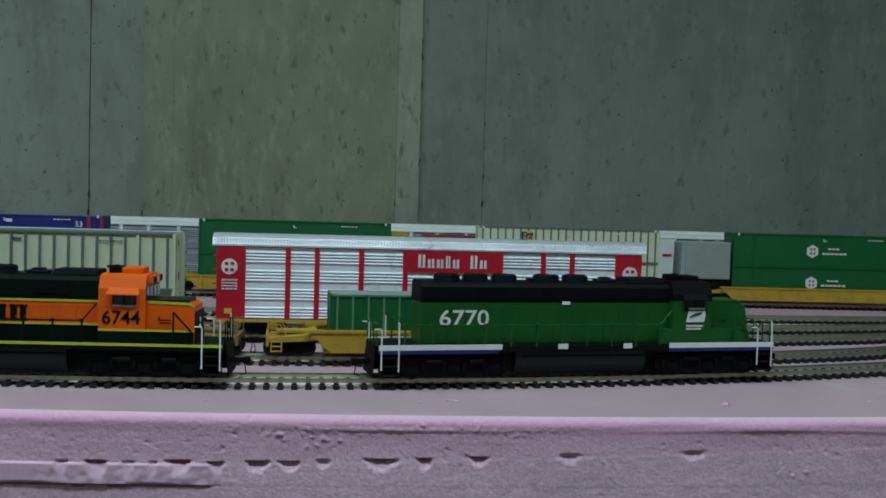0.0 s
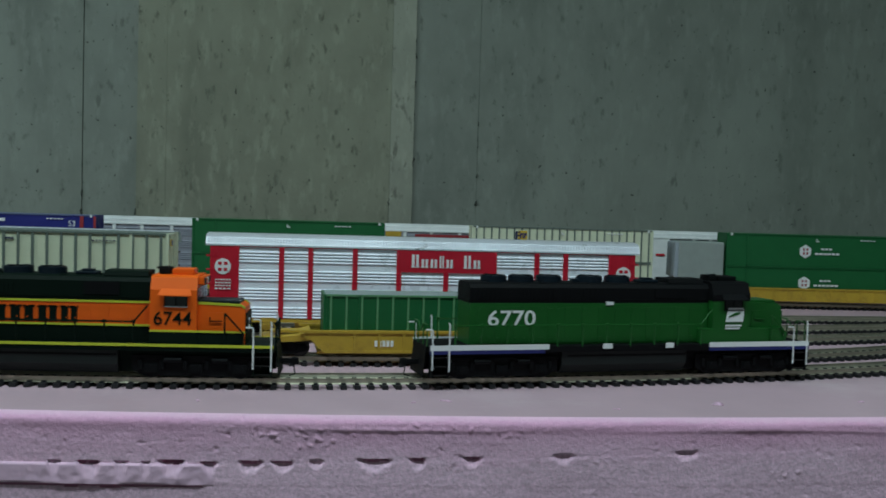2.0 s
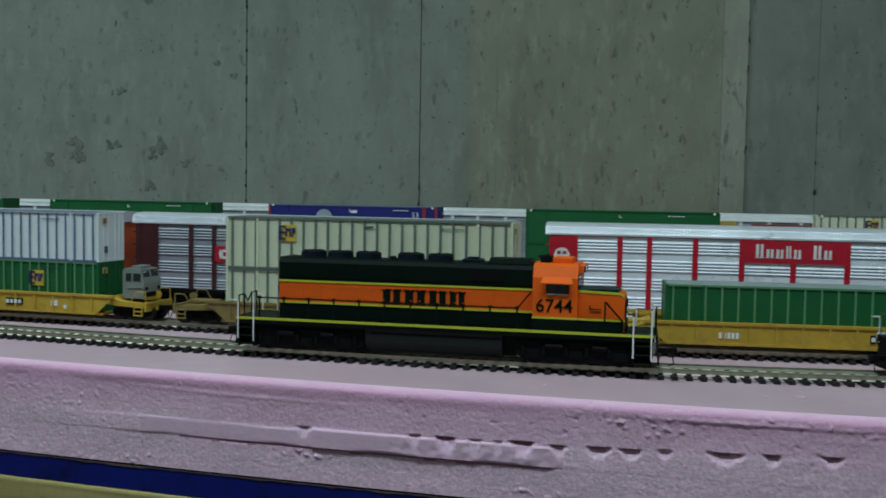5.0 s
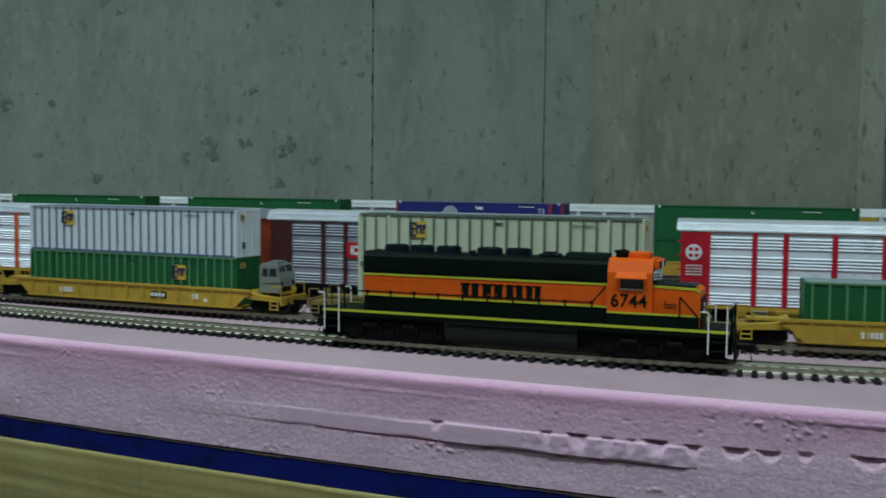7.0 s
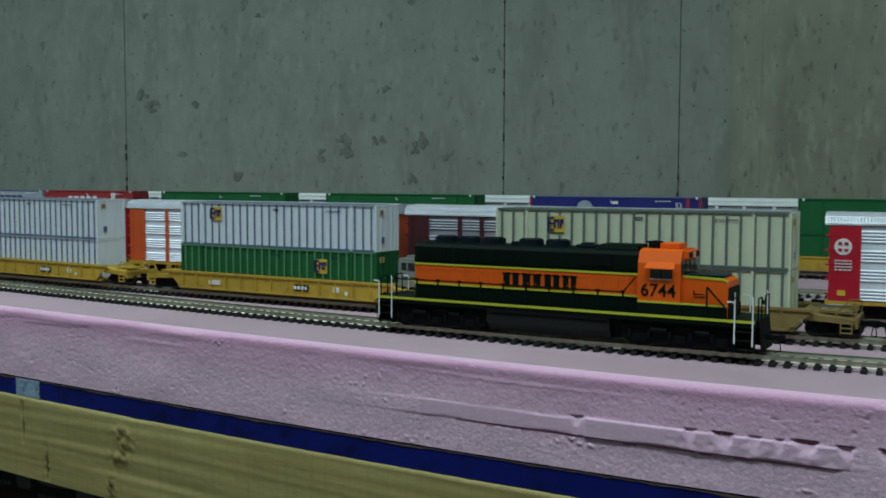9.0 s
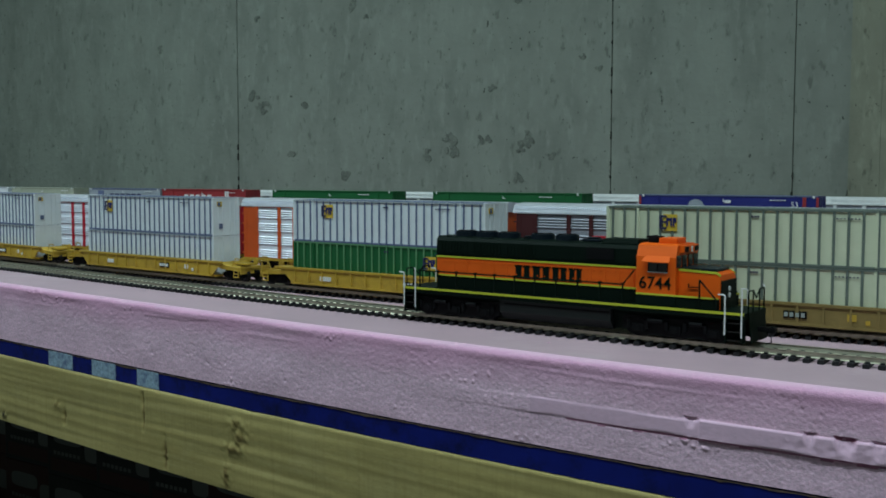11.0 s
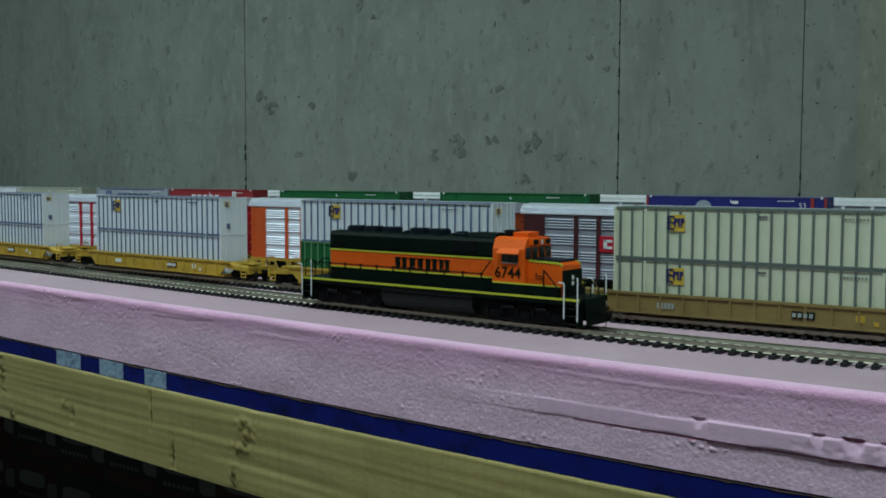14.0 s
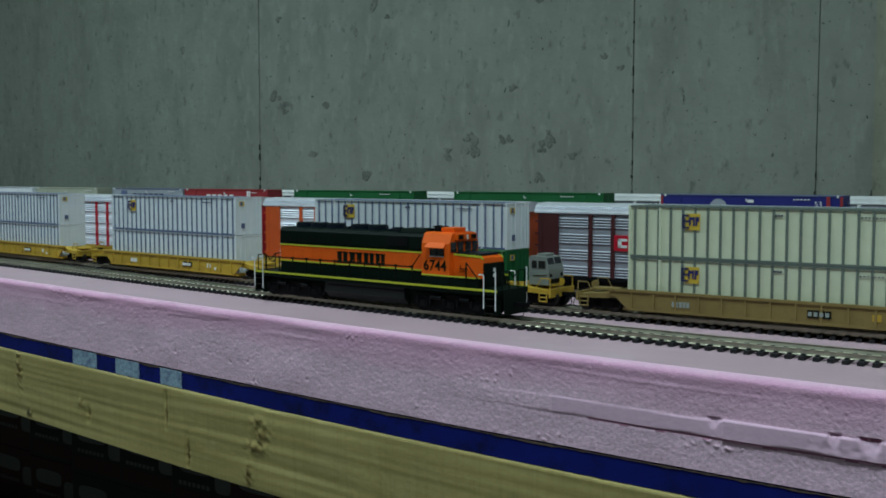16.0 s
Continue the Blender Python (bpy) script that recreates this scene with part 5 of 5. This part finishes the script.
    # deck stripe on the sill
    for s in (-1, 1):
        spans = ((-0.1078, 0.1093),) if orange else ((-0.1078, -0.0480), (-0.0195, -0.0145), (0.0165, 0.0215), (0.0440, 0.1093))
        for a, b in spans:
            lo_z, hi_z, o = (deck - 0.0012, deck + 0.0002, 0.0004) if orange else (deck - 0.0018, deck + 0.0010, 0.0005)
            part("sill_stripe", bx(X(a), X(b), *sorted((s * W, s * (W + o))), lo_z, hi_z), deck_stripe, frame_part, "yellow stripe on the sill" if orange else "white stripe on the sill")
        if not orange:
            for a, b in ((-0.1078, -0.0500), (0.0440, 0.1093)):
                part("sill_stripe", bx(X(a), X(b), *sorted((s * W, s * (W + 0.0004))), deck - 0.0038, deck - 0.0018), STRIPE_BLUE, frame_part, "dark blue stripe on the sill")
    # walkway skirt above the sill on the orange engine
    if orange:
        bm = bmesh.new()
        for s in (-1, 1):
            box(bm, X(-0.0867), X(0.0463), *sorted((s * (W - 0.0055), s * (W - 0.006))), deck, deck + 0.0005)
        part("walkway", bm, under, ob)
    # handrails: each stanchion its own piece
    hr_mat = under if orange else body
    rail_z = deck + 0.0112
    for s in (-1, 1):
        y = s * (W - 0.0004)
        bm = bmesh.new()
        wire(bm, [(X(-0.0955), y, rail_z), (X(0.0385), y, rail_z), (X(0.0455), y, rail_z + 0.0085)], 0.00042)
        hr = part("handrail", bm, hr_mat, ob)
        for i in range(11):
            x = k * (-0.1062 + i * 0.01447)
            bm = bmesh.new()
            tube(bm, (x, y, deck - 0.001), (x, y, rail_z + 0.0004), 0.0005, 6)
            box(bm, x - 0.0009, x + 0.0009, y - 0.0006, y + 0.0006, rail_z - 0.0006, rail_z + 0.0009)
            part("stanchion", bm, hr_mat, hr)
        bm = bmesh.new()
        wire(bm, [(X(0.0842), y, deck), (X(0.0842), y, rail_z + 0.0052), (X(0.0935), y, rail_z - 0.0048), (X(0.0935), y, deck)], 0.00048)
        part("stanchion", bm, hr_mat, hr)
    # end steps with white grab rails
    for e in (-1, 1):
        for s in (-1, 1):
            bm = bmesh.new()
            x0 = k * (0.1035 if e > 0 else -0.1140)
            box(bm, x0 - 0.0048, x0 - 0.0042, *sorted((s * (W - 0.0062), s * W)), RAIL_TOP + 0.0020, deck - 0.001)
            box(bm, x0 + 0.0042, x0 + 0.0048, *sorted((s * (W - 0.0062), s * W)), RAIL_TOP + 0.0020, deck - 0.001)
            st = part("step_well", bm, under if orange else BLACK, ob)
            for j in range(4):
                z = RAIL_TOP + 0.0028 + j * 0.0046
                part("step", bx(x0 - 0.0042, x0 + 0.0042, *sorted((s * (W - 0.006), s * (W - 0.0006))), z, z + 0.0006), under if orange else BLACK, st)
                if j < 3:
                    part("step_edge", bx(x0 - 0.0036, x0 + 0.0036, *sorted((s * (W - 0.0006), s * (W - 0.0003))), z + 0.0004, z + 0.0008), WHEEL, st)
            part("step_back", bx(x0 - 0.0042, x0 + 0.0042, *sorted((s * (W - 0.0062), s * (W - 0.0058))), RAIL_TOP + 0.002, deck - 0.001), under if orange else BLACK, st)
            bm = bmesh.new()
            yy = s * (W + 0.0004)
            wire(bm, [(x0 - 0.0046, yy, RAIL_TOP + 0.0062), (x0 - 0.0046, yy, deck + 0.0085), (x0 - 0.0052, yy, deck + 0.0094), (x0 - 0.0085, yy, deck + 0.0094)], 0.00042, 8)
            wire(bm, [(x0 + 0.0046, yy, RAIL_TOP + 0.0052), (x0 + 0.0046, yy, deck + 0.0120), (x0 + 0.0040, yy, deck + 0.0128)], 0.00042, 8)
            part("grab_rail", bm, WHITE, st, "white grab rail")
        bm = bmesh.new()
        xe = k * (0.1098 if e > 0 else -0.1203)
        slab(bm, [(xe, deck), (xe + e * 0.0006, deck), (xe + e * 0.0022, RAIL_TOP + 0.0022), (xe + e * 0.0016, RAIL_TOP + 0.0022)], -0.0125, 0.0125)
        part("pilot", bm, under if orange else BLACK, ob)
        for y in (-0.0125, -0.005, 0.005, 0.0125):
            bm = bmesh.new()
            tube(bm, (xe, y, deck), (xe, y, deck + 0.0115), 0.0004, 6)
            part("end_post", bm, hr_mat, ob)
        bm = bmesh.new()
        wire(bm, [(xe, -0.0125, deck + 0.0115), (xe, -0.005, deck + 0.0115), (xe, 0, deck + 0.0070), (xe, 0.005, deck + 0.0115), (xe, 0.0125, deck + 0.0115)], 0.0004)
        part("end_rail", bm, hr_mat, ob)
        coupler(ob, k * (0.1105 if e > 0 else -0.1210), e)
    # fuel tank, trucks
    bm = bmesh.new()
    prism(bm, [(-0.0155, deck - 0.0036), (-0.0155, RAIL_TOP + 0.0075), (-0.011, RAIL_TOP + 0.0026), (0.011, RAIL_TOP + 0.0026), (0.0155, RAIL_TOP + 0.0075), (0.0155, deck - 0.0036)], X(-0.0405), X(0.0305))
    tank = part("fuel_tank", bm, TANK, ob)
    bm = bmesh.new()
    for s in (-1, 1):
        tube(bm, (X(-0.0375), s * 0.0140, deck - 0.0058), (X(0.030), s * 0.0140, deck - 0.0058), 0.0016, 10)
    part("air_reservoir", bm, BLACK, tank)
    for e in (-1, 1):
        xc = k * (0.0697 if e > 0 else -0.0790)
        bm = bmesh.new()
        for s in (-1, 1):
            y0, y1 = sorted((s * 0.0112, s * 0.0135))
            z = RAIL_TOP
            slab(bm, [(xc - 0.0325, z + 0.0050), (xc - 0.0325, z + 0.0120), (xc + 0.0325, z + 0.0120), (xc + 0.0325, z + 0.0050), (xc + 0.027, z + 0.0016), (xc - 0.027, z + 0.0016)], y0, y1)
            for j in (-1, 0, 1):
                cx = xc + j * 0.0225
                box(bm, cx - 0.0032, cx + 0.0032, *sorted((s * 0.0112, s * 0.0148)), z + 0.0032, z + 0.0078, bevel=0.0004)
                tube(bm, (cx, s * 0.0148, z + 0.0055), (cx, s * 0.0154, z + 0.0055), 0.0018, 12)
                for q in (-0.0055, 0.0055):
                    tube(bm, (cx + q, s * 0.0140, z + 0.0052), (cx + q, s * 0.0140, z + 0.0098), 0.0013, 8)
            tube(bm, (xc - 0.0160, s * 0.0150, z + 0.0100), (xc - 0.0070, s * 0.0150, z + 0.0100), 0.0013, 10)
            tube(bm, (xc - 0.0225, s * 0.0136, z + 0.0058), (xc - 0.0225, s * 0.0140, z + 0.0058), 0.0052, 20)
            tube(bm, (xc + 0.0225, s * 0.0136, z + 0.0058), (xc + 0.0225, s * 0.0140, z + 0.0058), 0.0052, 20)
            tube(bm, (xc + 0.0085, s * 0.0150, z + 0.0100), (xc + 0.0160, s * 0.0150, z + 0.0100), 0.0013, 10)
        box(bm, xc - 0.026, xc + 0.026, -0.0065, 0.0065, RAIL_TOP + 0.0015, RAIL_TOP + 0.0112)
        box(bm, xc - 0.030, xc + 0.030, -0.0112, 0.0112, RAIL_TOP + 0.0085, deck - 0.0076)
        tr = part("truck", bm, BLACK, ob)
        for j in (-1, 0, 1):
            bm = bmesh.new()
            wheelset(bm, xc + j * 0.0225, 0.0058)
            part("wheelset", bm, WHEEL, tr)
    lettering("number", number, 0.0098 if orange else 0.0120, X(0.0578) if orange else X(-0.0657), -CW2 - 0.0003 if orange else -HW - 0.0005, (deck + 0.0128) if orange else 0.0375, num_mat, ob, 1.0 if orange else 1.18, 0.00005 if orange else 0.00012)
    bm = bmesh.new()
    if orange:
        # heavy block letters stand in as plain dark shapes
        x = -0.0332
        ys = (-HW - 0.0006, -HW - 0.0003)
        for w in (0.0098, 0.0112, 0.0090, 0.0088):
            for a, b in ((0.05, 0.42), (0.60, 0.94)):
                box(bm, X(x + w * a), X(x + w * b), *ys, 0.0334, 0.0416)
                for z in (0.0334, 0.0405):
                    box(bm, X(x + w * (a - 0.07)), X(x + w * (b + 0.07)), *ys, z, z + 0.0011)
            x += w + 0.0013
            part("emblem", bm, num_mat, ob, "dark block emblem shape")
            bm = bmesh.new()
        bm.free()
    else:
        slab(bm, [(X(0.0545), deck + 0.0125), (X(0.0560), deck + 0.0205), (X(0.0655), deck + 0.0205), (X(0.0662), deck + 0.0170), (X(0.0655), deck + 0.0125)], -CW2 - 0.0006, -CW2 - 0.0002)
        em = part("emblem", bm, WHITE, ob, "white slanted emblem")
        bm = bmesh.new()
        slab(bm, [(X(0.0562), deck + 0.0150), (X(0.0568), deck + 0.0160), (X(0.0600), deck + 0.0176), (X(0.0636), deck + 0.0182), (X(0.0630), deck + 0.0168), (X(0.0598), deck + 0.0160)], -CW2 - 0.0010, -CW2 - 0.0006)
        part("mark", bm, LOCO_GREEN, em)
        bm = bmesh.new()
        blocks(bm, X(0.0545), X(0.0650), deck + 0.0098, deck + 0.0108, -CW2 - 0.0004, 8, 0.25)
        blocks(bm, X(0.0545), X(0.0640), deck + 0.0082, deck + 0.0092, -CW2 - 0.0004, 7, 0.25)
        blocks(bm, X(-0.0160), X(-0.0120), 0.0452, 0.0470, -HW - 0.0005, 1, 0.0)
        part("stencil", bm, WHITE, ob)
    return ob


orange_engine = locomotive("locomotive", "orange and dark green model diesel locomotive with yellow stripes", ORANGE_DEEP, DARK_GREEN, ORANGE, DARK_GREEN, YELLOW_LINE, ORANGE, "6744", DARK_GREEN, 1.0, True)
green_engine = locomotive("locomotive", "green and black model diesel locomotive with white stripes", LOCO_GREEN, BLACK, LOCO_GREEN, BLACK, WHITE, LOCO_GREEN, "6770", WHITE, 1.012, False)

# ---- boxes on the shelf under the table ----


def shelf_box(x, y, w, z, h, m, turn):
    ob = thing("carton", "dark storage carton with pale printed marks on a shelf", "box", pose(x, y, z, 0, 0, turn), "cartons")
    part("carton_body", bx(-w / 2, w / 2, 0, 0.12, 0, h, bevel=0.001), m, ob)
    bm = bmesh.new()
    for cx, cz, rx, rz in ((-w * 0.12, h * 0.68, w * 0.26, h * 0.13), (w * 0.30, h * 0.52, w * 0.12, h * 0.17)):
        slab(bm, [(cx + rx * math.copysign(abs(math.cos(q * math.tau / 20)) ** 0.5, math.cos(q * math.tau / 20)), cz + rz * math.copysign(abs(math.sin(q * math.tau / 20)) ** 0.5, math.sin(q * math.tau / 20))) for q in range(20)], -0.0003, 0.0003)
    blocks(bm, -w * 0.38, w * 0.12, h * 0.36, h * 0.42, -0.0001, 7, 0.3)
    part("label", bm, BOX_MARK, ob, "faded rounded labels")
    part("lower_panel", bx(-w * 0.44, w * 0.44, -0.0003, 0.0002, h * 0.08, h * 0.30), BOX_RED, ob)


shelf = thing("shelf", "dark low shelf board under the table", "shelf", kind="structure")
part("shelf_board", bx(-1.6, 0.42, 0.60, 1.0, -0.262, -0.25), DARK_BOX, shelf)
rnd = random.Random(2)
x = -1.15
while x < -0.25:
    w = rnd.uniform(0.078, 0.092)
    z = -0.25
    for j in range(2):
        h = rnd.uniform(0.056, 0.062)
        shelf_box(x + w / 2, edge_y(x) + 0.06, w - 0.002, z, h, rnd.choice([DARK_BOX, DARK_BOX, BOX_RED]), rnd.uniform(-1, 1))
        z += h
    x += w

# ---- tracks ----


def track(k, x0, x1, singles, label):
    ob = thing("railway_track", label, "track", kind="structure")
    xs = np.linspace(x0, x1, 260)
    for s in (-1, 1):
        bm = bmesh.new()
        rows = []
        for x in xs:
            a = line_turn(k, x)
            c, n = Vector((x, line_y(k, x), 0)), Vector((-math.sin(a), math.cos(a), 0)) * s
            prof = ((0.0072, 0.0022), (0.0098, 0.0022), (0.0090, 0.0028), (0.0090, 0.0042), (0.0093, RAIL_TOP), (0.0081, RAIL_TOP), (0.0084, 0.0042), (0.0080, 0.0028))
            rows.append([bm.verts.new(c + n * o + Vector((0, 0, z))) for o, z in prof])
        for p, q in zip(rows, rows[1:]):
            for i in range(8):
                bm.faces.new((p[i], p[(i + 1) % 8], q[(i + 1) % 8], q[i]))
        part("rail", bm, RAIL, ob)
    bm = bmesh.new()
    box(bm, -0.0016, 0.0016, -0.0146, 0.0146, 0.0001, 0.0022)
    box(bm, -0.0012, 0.0012, -0.0108, -0.0066, 0.0022, 0.0029)
    box(bm, -0.0012, 0.0012, 0.0066, 0.0108, 0.0022, 0.0029)
    first = part("tie", bm, TIE, ob)
    xx, poses = x0, []
    while xx < x1:
        poses.append(on_line(k, xx))
        xx += 0.0072 * math.cos(line_turn(k, xx))
    if singles:
        first.matrix_local = poses[0]
        for m in poses[1:]:
            t = bpy.data.objects.new("tie", first.data)
            scene.collection.objects.link(t)
            t.parent = ob
            t.matrix_local = m
    else:
        src = first.data
        co = np.array([v.co[:] for v in src.vertices])
        fc = [tuple(p.vertices) for p in src.polygons]
        vs, fs = [], []
        for m in poses:
            r = np.array(m.to_3x3())
            fs += [tuple(i + len(vs) for i in f) for f in fc]
            vs += (co @ r.T + np.array(m.translation)).tolist()
        me = bpy.data.meshes.new("ties")
        me.from_pydata(vs, [], fs)
        me.materials.append(TIE)
        bpy.data.objects.remove(first)
        t = new("ties", me)
        t.parent = ob
        tagged(t, kind="stuff")


track(1, -1.25, 0.55, True, "nickel railway track on dark ties beside the foam edge")
track(2, -1.35, 0.55, True, "nickel railway track on dark ties under well cars")
for k in (3, 4, 5, 6, 7):
    track(k, -1.75 if k > 5 else -1.4, 0.62, False, "nickel railway track on dark ties on the foam")


def motions():
    o = [(0, 1.1732), (0.5, 1.1802), (1, 1.1878), (1.5, 1.1952), (2, 1.2020), (2.5, 1.2093), (3, 1.2168), (3.5, 1.2240), (3.7, 1.2266), (4.0, 1.2287), (4.3, 1.2282), (5.0, 1.2197), (5.8, 1.2089),
         (6, 1.2063), (6.5, 1.1993), (7, 1.1896), (7.5, 1.1774), (8, 1.1624), (8.5, 1.1462), (9, 1.1294), (9.5, 1.1134), (10, 1.0964), (12.5, 1.0112), (13, 0.9938), (13.5, 0.9764), (14, 0.9590), (14.5, 0.9415), (15, 0.9245), (15.5, 0.9072), (16, 0.8894)]
    walk(orange_engine, [(t, along(s - 0.0567, 0.0745) @ pose(0, 0, 0, 0, 0, 1.4 * min(1, max(0, (t - 9) / 4)))) for t, s in o])
    g = [(0, 1.3498), (0.5, 1.3574), (1, 1.3645), (1.5, 1.3721), (2, 1.3797), (2.5, 1.3873), (3, 1.3942), (3.5, 1.4011), (3.7, 1.4045), (4.5, 1.4250), (5.8, 1.4640), (8, 1.5100), (16, 1.5200)]
    walk(green_engine, [(t, along(s + 0.0726, 0.0752)) for t, s in g])


motions()
